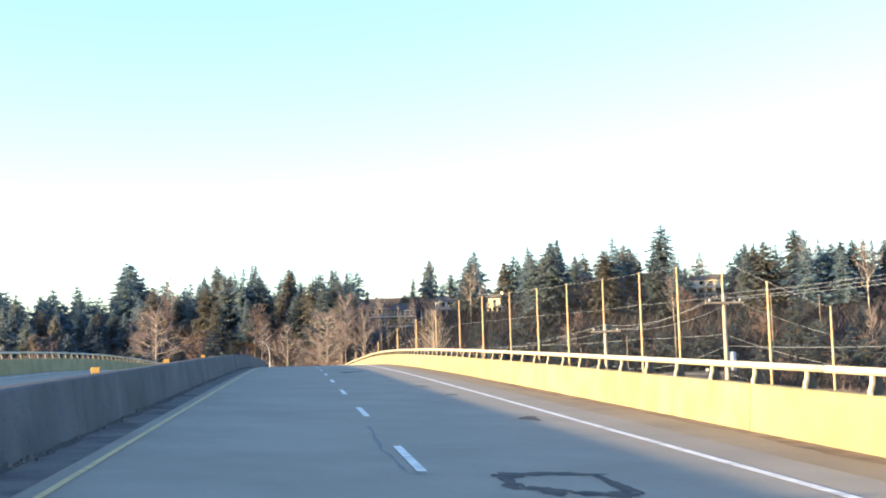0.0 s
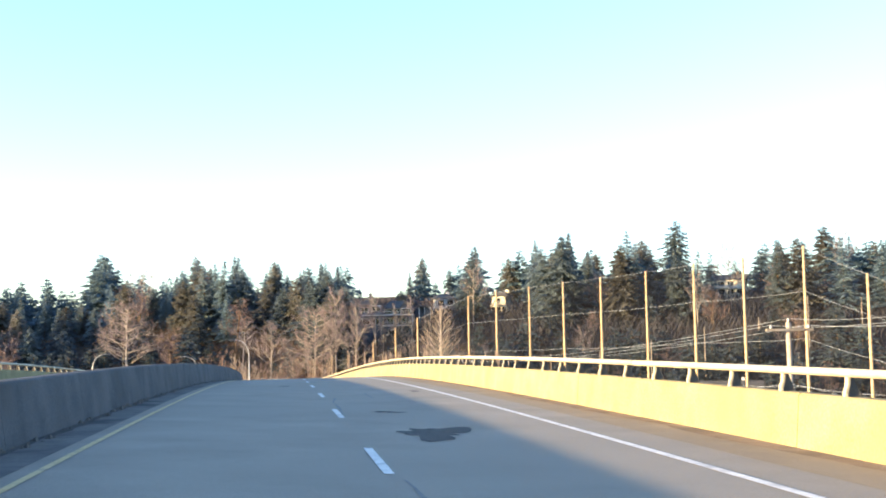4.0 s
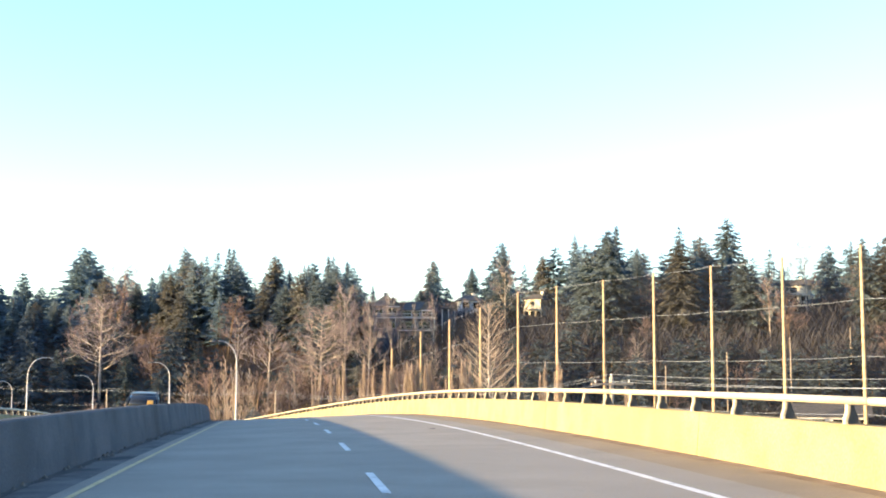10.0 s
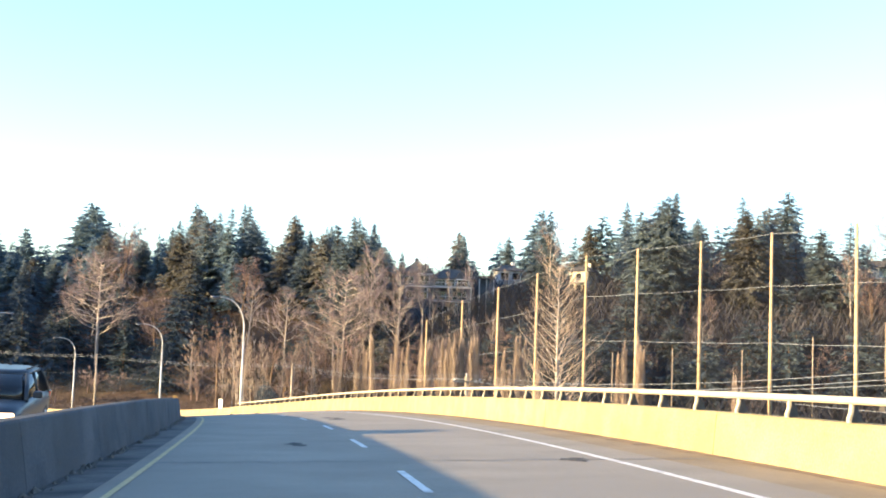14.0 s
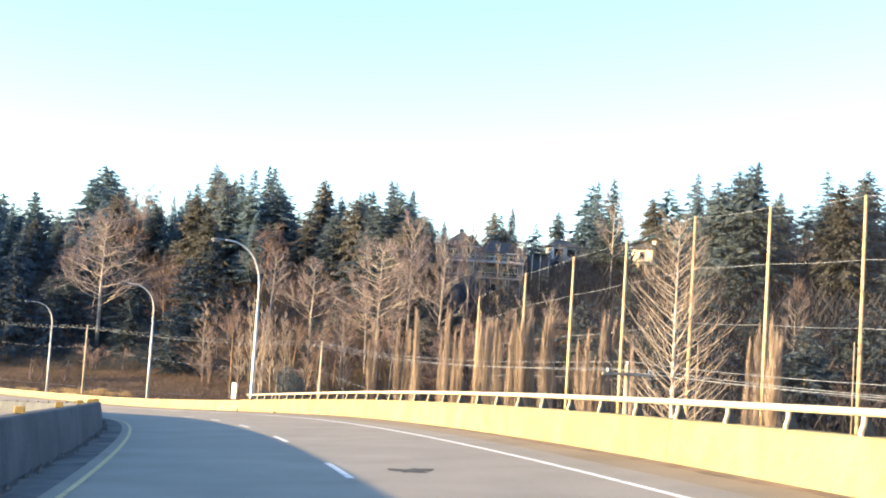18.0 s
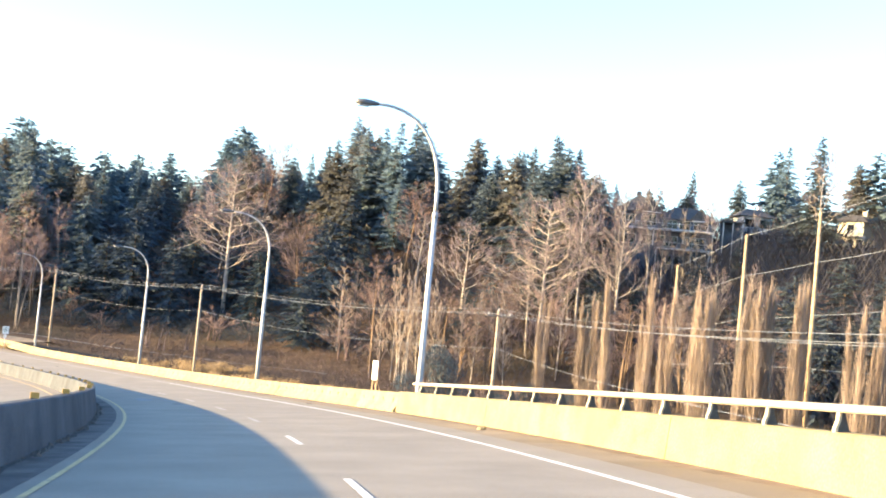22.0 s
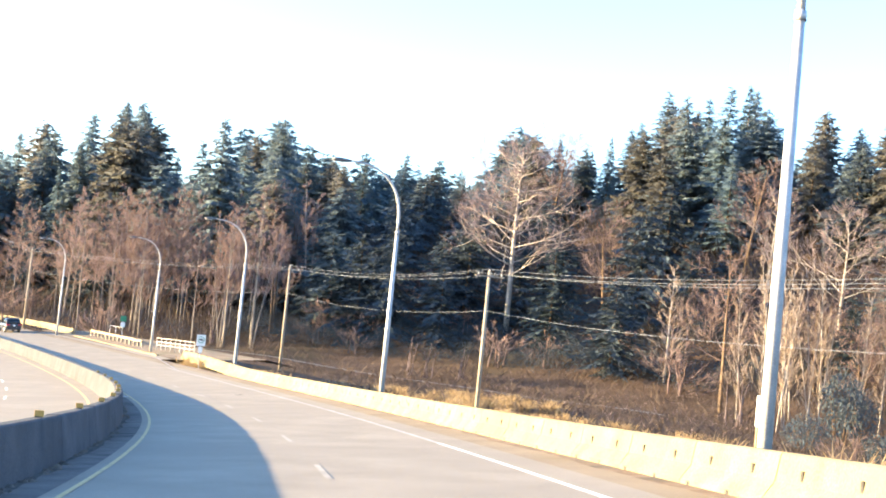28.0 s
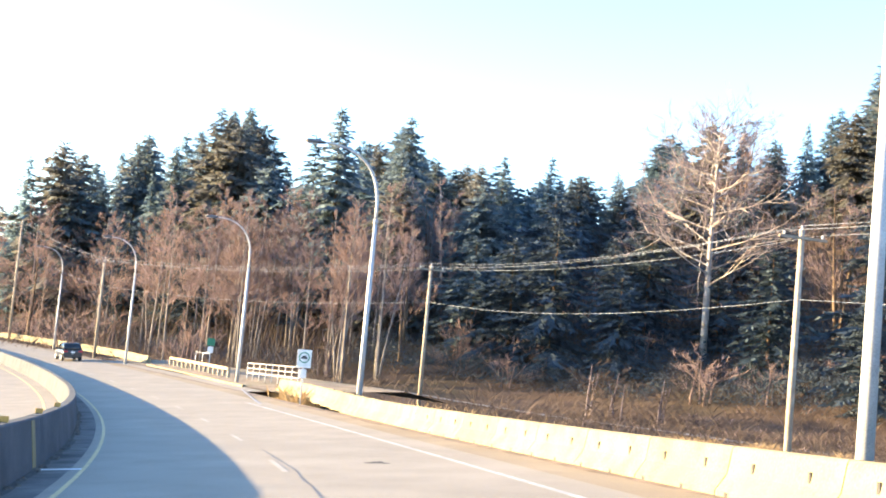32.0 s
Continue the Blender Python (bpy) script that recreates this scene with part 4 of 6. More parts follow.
# poplars in clumps along the foot of the nets: x, y, trees, half length
for i, (x, y, tip, m) in enumerate(((10.0, 340, 1.9, 2), (10.9, 341, 1.2, 1), (12.4, 338, 4.3, 2), (15.1, 329, 4.6, 2), (16.2, 324, 3.0, 2), (18.7, 321.5, 4.4, 3), (19.9, 322, 3.0, 1), (22.3, 315.5, 4.2, 2), (24.0, 316, 4.3, 2), (23.2, 317, 1.5, 1),
                                   (25.2, 309, 4.2, 2), (29.2, 303.6, 2.4, 2), (31.3, 303.7, 4.5, 2), (30.6, 304.5, 2.6, 1), (33.2, 300, 1.0, 1), (39.6, 280, 3.9, 2), (43.9, 283, 4.7, 2), (43.0, 282, 3.6, 1), (48.5, 262, 0.4, 2), (27.5, 366, 4.0, 2), (7.0, 366, 1.5, 2))):
    for j in range(m + 1):
        plant(POP, i + j, x + R.uniform(-0.7, 0.7) * (m - 1), y + R.uniform(-0.9, 0.9), tip=tip - 2.2 * j * R.random(), base_h=11.2, wide=R.uniform(0.42, 0.58), rnd=R)
# dark evergreen bushes behind the barrier
for i, (x, y, h, w) in enumerate(((-6.5, 348, 3.6, 1.1), (-4.0, 352, 3.2, 1.2), (0.5, 346, 3.0, 1.2), (4.5, 352, 4.0, 1.0), (9.5, 350, 3.6, 1.1), (-11, 366, 3.6, 1.2), (-7.1, 377.3, 8.0, 0.62), (-5.4, 378.5, 6.0, 0.8))):
    put(BUSH[i % 2], Matrix.Translation((x, y, height(x, y) - 0.1)) @ pose(0, 0, 0, 0, 0, 70 * i) @ Matrix.Diagonal((h * w, h * w, h, 1)))
for x, y in ((-2.0, 347.5), (-8.5, 352), (2.5, 349)):
    plant(SHRUB, 0, x, y, scale=0.55, wide=1.3, rnd=R)
# slender bright birches near the field: x, y, tip
for i, (x, y, tip, k) in enumerate([(-13.2, 385, 5.0, 6), (-14.4, 388, 3.6, 4), (-12.2, 386, 3.8, 6), (-9.1, 388.5, 4.0, 6), (-8.0, 392, 2.4, 4), (-4.5, 390, 1.0, 4), (-2.0, 392, 1.2, 4), (3.0, 389, 0.4, 4), (-16.5, 392, 1.0, 4)]):
    plant(DEC, k, x, y, tip, base_h=18, wide=0.8, rnd=R)
# small conical bare tree standing before the wood
plant(DEC, 4, -24.7, 432.5, 3.4, base_h=18, wide=1.7, rnd=R)
# tawny shrubs behind the barrier
for x, y, sc in ((-2.8, 310.5, 0.55), (-4.6, 313, 0.5), (-0.8, 312, 0.45), (-1.6, 315, 0.6)):
    plant(SHRUB, 0, x, y, scale=sc, wide=1.3, rnd=R)


# ---- undergrowth and grass, too many to count ----
def brush(name, label, mat, count, place, h0, h1, w0, w1, lean, seed, near=True):
    rnd = random.Random(seed)
    vs, fs = [], []
    for _ in range(count):
        x, y = place(rnd)
        z = height(x, y, near)
        h, w, a = rnd.uniform(h0, h1), rnd.uniform(w0, w1), rnd.uniform(0, math.tau)
        if h > 2.2 and any(in_front(x, y, z + h, q) for q in OPEN):
            continue
        b = rnd.uniform(0, math.tau)
        dx, dy = math.cos(b) * lean * h, math.sin(b) * lean * h
        sx, sy = math.cos(a) * w, math.sin(a) * w
        i = len(vs)
        vs.extend([(x, y, z - 0.1), (x + dx * 0.4 + sx, y + dy * 0.4 + sy, z + h * 0.55), (x + dx, y + dy, z + h), (x + dx * 0.4 - sx, y + dy * 0.4 - sy, z + h * 0.5)])
        fs.append((i, i + 1, i + 2, i + 3))
    ob = from_lists(name, vs, fs, mat)
    return tagged(ob, label, "undergrowth", kind="stuff")


def on_slope(rnd):
    x = rnd.uniform(-230, 230)
    return x, foot(x) + rnd.uniform(-14, 85)


def by_road(rnd):
    if rnd.random() < 0.2:
        p = road(rnd.uniform(236, 372), 6.9 + 8 * rnd.random() ** 1.6)
        return p.x, p.y
    f, q = rnd.uniform(-12, 60), rnd.uniform(-19, 2)
    return -3 - 0.653 * f + 0.757 * q, 336 + 0.757 * f + 0.653 * q


TUFTS = [by_road(R) for _ in range(190)]


def by_kerb(rnd):
    p = road(rnd.uniform(363, 374), rnd.uniform(7.1, 9.6))
    return p.x, p.y


def by_tuft(rnd):
    x, y = rnd.choice(TUFTS)
    return x + rnd.gauss(0, 0.4), y + rnd.gauss(0, 0.4)


PATH_ROUTE = [(-24, 386), (-33, 390), (-46, 396), (-56, 401), (-66, 406), (-78, 411), (-88, 411), (-97, 407)]


def by_verge(rnd):
    while True:
        f, q = rnd.uniform(-14, 88), -9 + 43 * rnd.random() ** 0.8
        x, y = -3 - 0.653 * f + 0.757 * q, 336 + 0.757 * f + 0.653 * q
        k = min(max(sum(1 for p in PATH_ROUTE if p[0] > x), 1), len(PATH_ROUTE) - 1)
        (x0, y0), (x1, y1) = PATH_ROUTE[k - 1], PATH_ROUTE[k]
        on = y0 + (y1 - y0) * (x - x0) / (x1 - x0)
        if not (-98 < x < -24 and -2.4 < y - on < 1.6):
            return x, y


def past_range(rnd):
    return rnd.uniform(84, 150), rnd.uniform(236, 326)


def in_field(rnd):
    s = rnd.uniform(225, 400)
    p = road(s, rnd.uniform(26, 56))
    return p.x, p.y


def up_slope(rnd):
    x = rnd.uniform(-230, 230)
    return x, foot(x) + rnd.uniform(48 if x > 45 else 36 if -92 < x < -14 else 8, 100)


def under_nets(rnd):
    x = rnd.uniform(28, 232)
    return x, foot(x) + rnd.uniform(-4, 82)


def mid_slope(rnd):
    x = rnd.uniform(-200, 30)
    return x, foot(x) + rnd.uniform(34 if -92 < x < -14 else 4, 60)


# stems added to deepen the dark below the trees, shade in their colour
brush("thicket", "dense leafless thicket covering the slope, toned dark as shade", THICKET, 40000, under_nets, 3.0, 9.5, 0.014, 0.042, 0.5, 11, False)
brush("dark_thicket", "dense leafless thicket at the hill's foot, toned dark as shade", THICKET, 24000, mid_slope, 0.8, 3.6, 0.006, 0.018, 0.6, 12, False)
def scrub(name, label, count, x0, x1, u0, u1, tall, seed):
    """Loose mounds of small leaves over the slope, their dark colour standing for shade."""
    rnd = random.Random(seed)
    vs, fs = [], []
    while len(fs) < count:
        x = rnd.uniform(x0, x1)
        y = foot(x) + rnd.uniform(u0, u1)
        h = tall * (0.55 + 0.9 * noise.noise((x * 0.16, y * 0.16, 7.0)) + 0.35 * noise.noise((x * 0.6, y * 0.6, 2.0)))
        if h < 0.5:
            continue
        z = height(x, y, False) + h * rnd.random() ** 0.7
        if any(in_front(x, y, z, q) for q in OPEN):
            continue
        c, r = Vector((x, y, z)), rnd.uniform(0.06, 0.15)
        a = Vector((rnd.gauss(0, 1), rnd.gauss(0, 1), rnd.gauss(0, 0.6))).normalized() * r
        b = Vector((rnd.gauss(0, 1), rnd.gauss(0, 1), rnd.gauss(0, 0.6))).normalized() * r
        i = len(vs)
        vs.extend([c + a, c + b, c - a * 0.7 - b * 0.5])
        fs.append((i, i + 1, i + 2))
    tagged(from_lists(name, vs, fs, SCRUB), label, "undergrowth", kind="stuff")


scrub("evergreen_scrub", "leafy scrub filling the dark foot of the wood, toned as shade", 120000, -94, -12, 13, 38, 5.0, 31)
scrub("shaded_scrub", "leafy scrub on the slope beyond the nets, toned as shade", 110000, 40, 225, 0, 52, 9.0, 32)
brush("saplings", "thin leafless saplings crowding the slope", BRAMBLE, 22000, up_slope, 2.5, 7.0, 0.010, 0.026, 0.35, 9, False)
brush("undergrowth", "dense dark brown brambles and saplings on the slope", BRAMBLE, 26000, on_slope, 0.4, 2.0, 0.02, 0.055, 1.1, 5, False)
brush("dry_grass", "pale straw tufts of winter grass by the barrier", STRAW, 21000, by_tuft, 0.4, 1.15, 0.012, 0.04, 0.7, 6)
brush("kerb_grass", "low yellowing grass between the kerb and the railing", STRAW, 2600, by_kerb, 0.12, 0.34, 0.008, 0.02, 0.8, 26)
brush("field_brambles", "reddish brown brambles among the straw grass", TWIG_RED, 2800, by_verge, 0.3, 0.9, 0.008, 0.018, 0.9, 16)
brush("dark_brambles", "dark brown brambles over the ditch field", BRAMBLE, 26000, by_verge, 0.2, 0.7, 0.01, 0.024, 1.1, 17)
brush("red_brush", "reddish leafless brush beyond the golf range", TWIG_RED, 16000, past_range, 1.5, 4.5, 0.03, 0.07, 0.35, 18)
brush("bramble_field", "low reddish brown brambles over the ditch field", BRAMBLE, 16000, in_field, 0.25, 0.9, 0.02, 0.06, 1.2, 7)

# ---- street lamps: davit poles behind the barrier ----
def street_lamp():
    top = thing("street_lamp", "grey galvanized davit street lamp with a flat cobra head", "street lamp", "street lamps of the ramp")
    bm = bmesh.new()
    tube(bm, [(0, 0, 0), (0, 0, 4), (0, 0, 8.2)], [0.135, 0.11, 0.085], 10)
    part("pole", bm, POLE_PAINT, top)
    bm = bmesh.new()
    tube(bm, [(0, 0, 0), (0, 0, 0.05)], [0.24, 0.24], 10)
    part("base_plate", bm, POLE_PAINT, top)
    bm = bmesh.new()
    tube(bm, [(0, 0, 8.15), (0, 0, 8.32)], [0.11, 0.10], 10)
    part("collar", bm, POLE_PAINT, top)
    bm = bmesh.new()
    pts = [(0, 0, 8.25)] + [(-2.6 * (1 - math.cos(q) ** 0.8), 0, 8.7 + 2.55 * math.sin(q) ** 0.85) for q in [k * math.pi / 2 / 16 for k in range(17)]]
    tube(bm, pts, [0.075 - 0.03 * k / 17 for k in range(18)], 8)
    part("arm", bm, POLE_PAINT, top)
    bm = bmesh.new()
    prof = [(-2.5, 0.07, 0.05), (-2.7, 0.13, 0.08), (-3.0, 0.19, 0.10), (-3.25, 0.17, 0.09), (-3.38, 0.08, 0.05)]
    rings = []
    for x, w, t in prof:
        rings.append([bm.verts.new((x, w * math.cos(q), 11.24 + t * math.sin(q))) for q in [k * math.tau / 10 for k in range(10)]])
    for a_, b_ in zip(rings, rings[1:]):
        for k in range(10):
            bm.faces.new((a_[k], a_[(k + 1) % 10], b_[(k + 1) % 10], b_[k])).smooth = True
    bm.faces.new(rings[0][::-1])
    bm.faces.new(rings[-1])
    bmesh.ops.recalc_face_normals(bm, faces=bm.faces[:])
    head = part("lamp_head", bm, HEAD, top, "flat lamp head, its underside's shade toned into the grey")
    bm = bmesh.new()
    box(bm, -3.28, -2.85, -0.11, 0.11, 11.13, 11.16, 0.01)
    part("lens", bm, STEEL, head)
    return top


LAMP = street_lamp()
# foot x, y, height of the head
LAMPS = [(-6.2, 247.2, 5.9, 0), (-17.3, 279.0, 3.3, 0), (-33.3, 311.4, 1.1, 0), (-53.4, 341.5, -0.2, 0), (-74.0, 368.5, -1.0, 0), (-98.5, 391.5, -1.2, 0), (-124, 414.5, -1.2, 0), (-150, 434.5, -1.2, 0)]
for i, (x, y, zt, turn) in enumerate(LAMPS):
    s = min(range(-60, 530), key=lambda q: (road(q).x - x) ** 2 + (road(q).y - y) ** 2)
    z = min(zt - 11.3, height(x, y) + 0.1)
    m = Matrix.Translation((x, y, z)) @ pose(0, 0, 0, 0, 0, heading(s)) @ Matrix.Diagonal((1, 1, (zt - z) / 11.28, 1))
    put(LAMP, m)
p = road(267, -14.75)
put(LAMP, Matrix.Translation((p.x, p.y, p.z - 0.4)) @ pose(0, 0, 0, 0, 0, heading(267) + 180) @ Matrix.Diagonal((1, 1, (3.9 - p.z + 0.4) / 11.28, 1)))


# ---- utility poles and wires ----
def wire(name, p, q, sag, r, parent, mat=WIRE):
    p, q = Vector(p), Vector(q)
    pts = [p.lerp(q, f) - Vector((0, 0, 4 * sag * f * (1 - f))) for f in [k / 14 for k in range(15)]]
    bm = bmesh.new()
    tube(bm, pts, [r] * 15, 4)
    return part(name, bm, mat, parent)


def utility_pole(x, y, zt, arm_turn, transformer=False):
    z = height(x, y)
    top = thing("utility_pole", "weathered wooden utility pole with a crossarm and insulators", "utility pole", "utility poles by the road", at=Matrix.Translation((x, y, z)) @ pose(0, 0, 0, 0, 0, arm_turn))
    h = zt - z
    bm = bmesh.new()
    tube(bm, [(0, 0, -0.5), (0, 0, h * 0.5), (0, 0, h)], [0.17, 0.15, 0.12], 10)
    part("pole", bm, GREYWOOD, top)
    bm = bmesh.new()
    box(bm, -1.25, 1.25, -0.17, -0.07, h - 0.45, h - 0.33, 0.01)
    part("crossarm", bm, GREYWOOD, top)
    for k, dx in enumerate((-1.0, 0.0, 1.0)):
        bm = bmesh.new()
        zz = h if dx == 0 else h - 0.33
        tube(bm, [(dx, -0.12 if dx else 0, zz - 0.02), (dx, -0.12 if dx else 0, zz + 0.08), (dx, -0.12 if dx else 0, zz + 0.18)], [0.03, 0.06, 0.035], 8)
        part("insulator", bm, POLE_PAINT, top)
    if transformer:
        bm = bmesh.new()
        tube(bm, [(0.38, 0.1, h - 4.6), (0.38, 0.1, h - 4.5), (0.38, 0.1, h - 3.5), (0.38, 0.1, h - 3.4)], [0.20, 0.26, 0.26, 0.18], 12)
        part("transformer", bm, POLE_PAINT, top, "grey pole-mounted transformer can")
    return [Vector((x + math.cos(radians(arm_turn)) * dx, y + math.sin(radians(arm_turn)) * dx, zt + (0.16 if dx == 0 else -0.16))) for dx in (-1.0, 0.0, 1.0)]


UP = [(28, 10, 6.5, 4, False), (25.8, 71.7, 5.1, 4, True), (24.4, 95.5, 3.9, 4, False), (17.6, 159.6, 2.2, 8, False), (11.4, 218.1, -0.1, 14, False), (-1.7, 300, -1.5, 28, False), (-36.1, 347.7, -2.0, 40, False), (-67.2, 387, -2.0, 42, False), (-114.7, 409.5, -2.3, 55, False), (-143.3, 430.2, 3.0, 55, False), (-185, 462, 3.0, 55, False)]
ends = [utility_pole(*u) for u in UP]
lines = thing("power_lines", "slack overhead power wires strung between wooden poles", "power line")
for a_, b_ in zip(ends, ends[1:]):
    for p, q in zip(a_, b_):
        wire("wire", p, q, 0.7, 0.008, lines)
    wire("wire", (a_[1] + Vector((0, 0, -3.2))), (b_[1] + Vector((0, 0, -3.2))), 0.8, 0.009, lines)

# ---- golf nets ----
MESH = material("fine_net_mesh", (0.006, 0.007, 0.009), (0.009, 0.010, 0.013), 5, 0.9, 0, 0, 40)
MESH.node_tree.nodes["Principled BSDF"].inputs["Alpha"].default_value = 0.2
MESH.node_tree.nodes["Principled BSDF"].inputs["Specular IOR Level"].default_value = 0.0
NET = [(23.5, 362, 6.5), (27.8, 343.1, 9.9), (31.8, 328.3, 11.8), (35.8, 315.4, 13.6), (40.3, 301.8, 15.7), (44.2, 288.5, 15.9), (48.7, 275.8, 16.1), (52.6, 262.6, 16.2), (56.3, 249, 16.2), (60.8, 236.2, 16.3), (64.8, 223.6, 16.6), (68.3, 211.5, 16.6), (72.4, 199.3, 17.1), (75.0, 186, 12.3), (80.9, 176, 7.6)]
netting = thing("golf_net", "tall driving range net hung between wooden poles", "net fence")
for i, (x, y, zt) in enumerate(NET):
    z = height(x, y)
    bm = bmesh.new()
    tube(bm, [(x, y, z - 0.5), (x, y, (z + zt) / 2), (x, y, zt)], [0.26, 0.22, 0.16], 10)
    part("pole", bm, WOOD, netting)
    if i:
        x0, y0, z0 = NET[i - 1]
        g = height(x0, y0)
        for f, sag in ((1.0, 0.2), (0.80, 0.13), (0.586, 0.12), (0.37, 0.1)):
            wire("cable", (x0, y0, g + (z0 - g) * f - 0.1), (x, y, z + (zt - z) * f - 0.1), sag, 0.020, netting)
        vs, fs = [], []
        a_, b_ = Vector((x0, y0, 0)), Vector((x, y, 0))
        def quad(p, q, w):
            k = len(vs)
            vs.extend([p - w, p + w, q + w, q - w])
            fs.append((k, k + 1, k + 2, k + 3))
        n = 28
        al = (b_ - a_).normalized() * 0.006
        for k in range(1, n):
            p = a_.lerp(b_, k / n)
            sg = 0.5 * 4 * (k / n) * (1 - k / n)
            quad(p + Vector((0, 0, g + 1)), p + Vector((0, 0, z0 + (zt - z0) * k / n - sg - 0.1)), al)
        for k in range(1, 40):
            f = k / 40
            quad(a_ + Vector((0, 0, g + 1 + (z0 - g - 1.2) * f)), b_ + Vector((0, 0, z + 1 + (zt - z - 1.2) * f)), Vector((0, 0, 0.006)))
        from_lists("net_cord", vs, fs, NETTING, netting)
        k = 12
        vs = [v for f in [q / k for q in range(k + 1)] for v in (a_.lerp(b_, f) + Vector((0, 0.02, g + 1)), a_.lerp(b_, f) + Vector((0, 0.02, z0 + (zt - z0) * f - 2.0 * f * (1 - f) - 0.1)))]
        from_lists("net_panel", vs, [(2 * q, 2 * q + 2, 2 * q + 3, 2 * q + 1) for q in range(k)], MESH, netting, "fine dark see-through netting")

# thinner poles of the range's far side
for x, y, zt in ((71, 356.7, 2.6), (83.6, 353, 2.8), (98, 353.5, 5.9), (113.6, 355, 9.2), (135, 369, 12.1), (151, 371, 18.2), (166, 368, 17.5), (60, 360, 1.5)):
    z = height(x, y)
    bm = bmesh.new()
    tube(bm, [(0, 0, -0.5), (0, 0, zt - z)], [0.16, 0.11], 8)
    o = part("range_pole", bm, GREYWOOD)
    o.matrix_basis = Matrix.Translation((x, y, z))
    tagged(o, "thin grey pole at the driving range's far side", "pole", "range poles")

# ---- wear of the carriageway ----
PATCH = material("dark_patch_asphalt", (0.02, 0.019, 0.018), (0.045, 0.042, 0.04), 4, 0.85, 0, 0.6, 40)
TAR = material("crack_sealant", (0.06, 0.06, 0.06), (0.11, 0.11, 0.11), 6, 0.6, 0, 0.2, 40)
RUBBLE = material("road_dirt", (0.05, 0.045, 0.04), (0.11, 0.10, 0.085), 8, 0.95, 0, 0.5, 40)


def patch(s, d, length, width, seed, name="patch", mat=PATCH, lift=0.006, rough=0.25):
    rnd = random.Random(seed)
    n = 36
    ph = [rnd.uniform(0, 6.3) for _ in range(4)]
    vs = [road(s, d, lift)]
    for k in range(n):
        q = k * math.tau / n
        f = 1 + rough * (0.5 * math.sin(2 * q + ph[0]) + 0.45 * math.sin(3 * q + ph[1]) + 0.3 * math.sin(5 * q + ph[2]) + 0.25 * math.sin(9 * q + ph[3])) + rnd.uniform(-0.04, 0.04)
        vs.append(road(s + length / 2 * f * math.sin(q), d + width / 2 * f * math.cos(q), lift))
    from_lists(name, vs, [(0, k + 1, (k + 1) % n + 1) for k in range(n)], mat, deck)


for i, (s, d, ln, w) in enumerate([(17.3, 2.87, 1.3, 0.7), (78.3, -0.97, 1.6, 0.5), (71.6, 2.97, 1.3, 0.5), (96.9, 1.24, 2.2, 1.15), (96.3, -2.5, 1.0, 1.1), (150.2, -1.25, 1.6, 0.6), (145.1, 3.02, 0.9, 0.8), (168.3, 0.94, 1.4, 0.5),
                                   (180.6, 1.09, 1.5, 0.8), (171.5, 1.1, 2.0, 0.9), (168.8, 1.1, 2.2, 0.5), (170.0, 1.3, 1.6, 0.4), (249.6, -1.15, 1.1, 0.45), (319.0, 2.0, 1.1, 0.5), (250.1, 4.46, 2.6, 0.3), (52.9, 1.22, 3.3, 1.7), (58.9, 1.02, 0.9, 0.8), (33.1, 2.6, 1.5, 0.45), (27.1, 2.75, 1.0, 0.42), (124.0, 2.94, 0.7, 0.34)]):
    patch(s, d, ln * 0.7, w * 0.62, i, rough=0.55)
# square repair with broken edge
for i, (s, d, ln, w) in enumerate([(8.25, 0.95, 0.5, 0.55), (8.3, 1.4, 0.35, 0.7), (7.5, 0.75, 0.9, 0.2), (6.9, 1.0, 0.6, 0.35), (7.3, 1.75, 1.2, 0.2), (6.6, 1.5, 0.5, 0.5)]):
    patch(s, d, ln, w, 91 + i, rough=0.5)


def crack(pts, w, seed):
    rnd = random.Random(seed)
    vs, fs = [], []
    for (s0, d0), (s1, d1) in zip(pts, pts[1:]):
        m = max(2, int(abs(s1 - s0) + 4 * abs(d1 - d0)))
        for k in range(m + (1 if (s1, d1) == pts[-1] else 0)):
            f = k / m
            o, ww = rnd.uniform(-.03, .03), w * rnd.uniform(0.4, 1.2)
            al = abs(s1 - s0) > abs(d1 - d0)
            s, d = s0 + (s1 - s0) * f, d0 + (d1 - d0) * f
            vs += [road(s + (0 if al else -ww / 2) + o, d + (-ww / 2 if al else 0) + o, 0.005), road(s + (0 if al else ww / 2) + o, d + (ww / 2 if al else 0) + o, 0.005)]
    fs = [(2 * k, 2 * k + 1, 2 * k + 3, 2 * k + 2) for k in range(len(vs) // 2 - 1)]
    from_lists("crack", vs, fs, TAR, deck)


crack([(46.5, 0.12), (45.4, 0.15), (43.3, 0.09), (41.6, 0.08)], 0.06, 4)
crack([(92.4, 0.03), (89.9, 0.04), (88.8, 0.14), (86.0, 0.29), (84.2, 0.31)], 0.07, 5)
crack([(15.7, -0.12), (13.2, -0.2), (11.3, -0.22), (9.7, -0.2), (8.5, -0.15), (8.3, 0.12)], 0.07, 1)
crack([(69.6, 1.28), (65.8, 1.25), (65.8, 0.25), (64.0, 0.15), (58, 0.1)], 0.07, 2)
crack([(312, 0.1), (318, 0.2), (324, 0.15)], 0.05, 3)
for s in (96.2, 145.1, 240.1, 256.3):
    crack([(s, -4.3), (s, -2), (s, 0.5), (s, 3), (s, 5.6)], 0.10 if s in (145.1, 240.1) else 0.06, int(s))
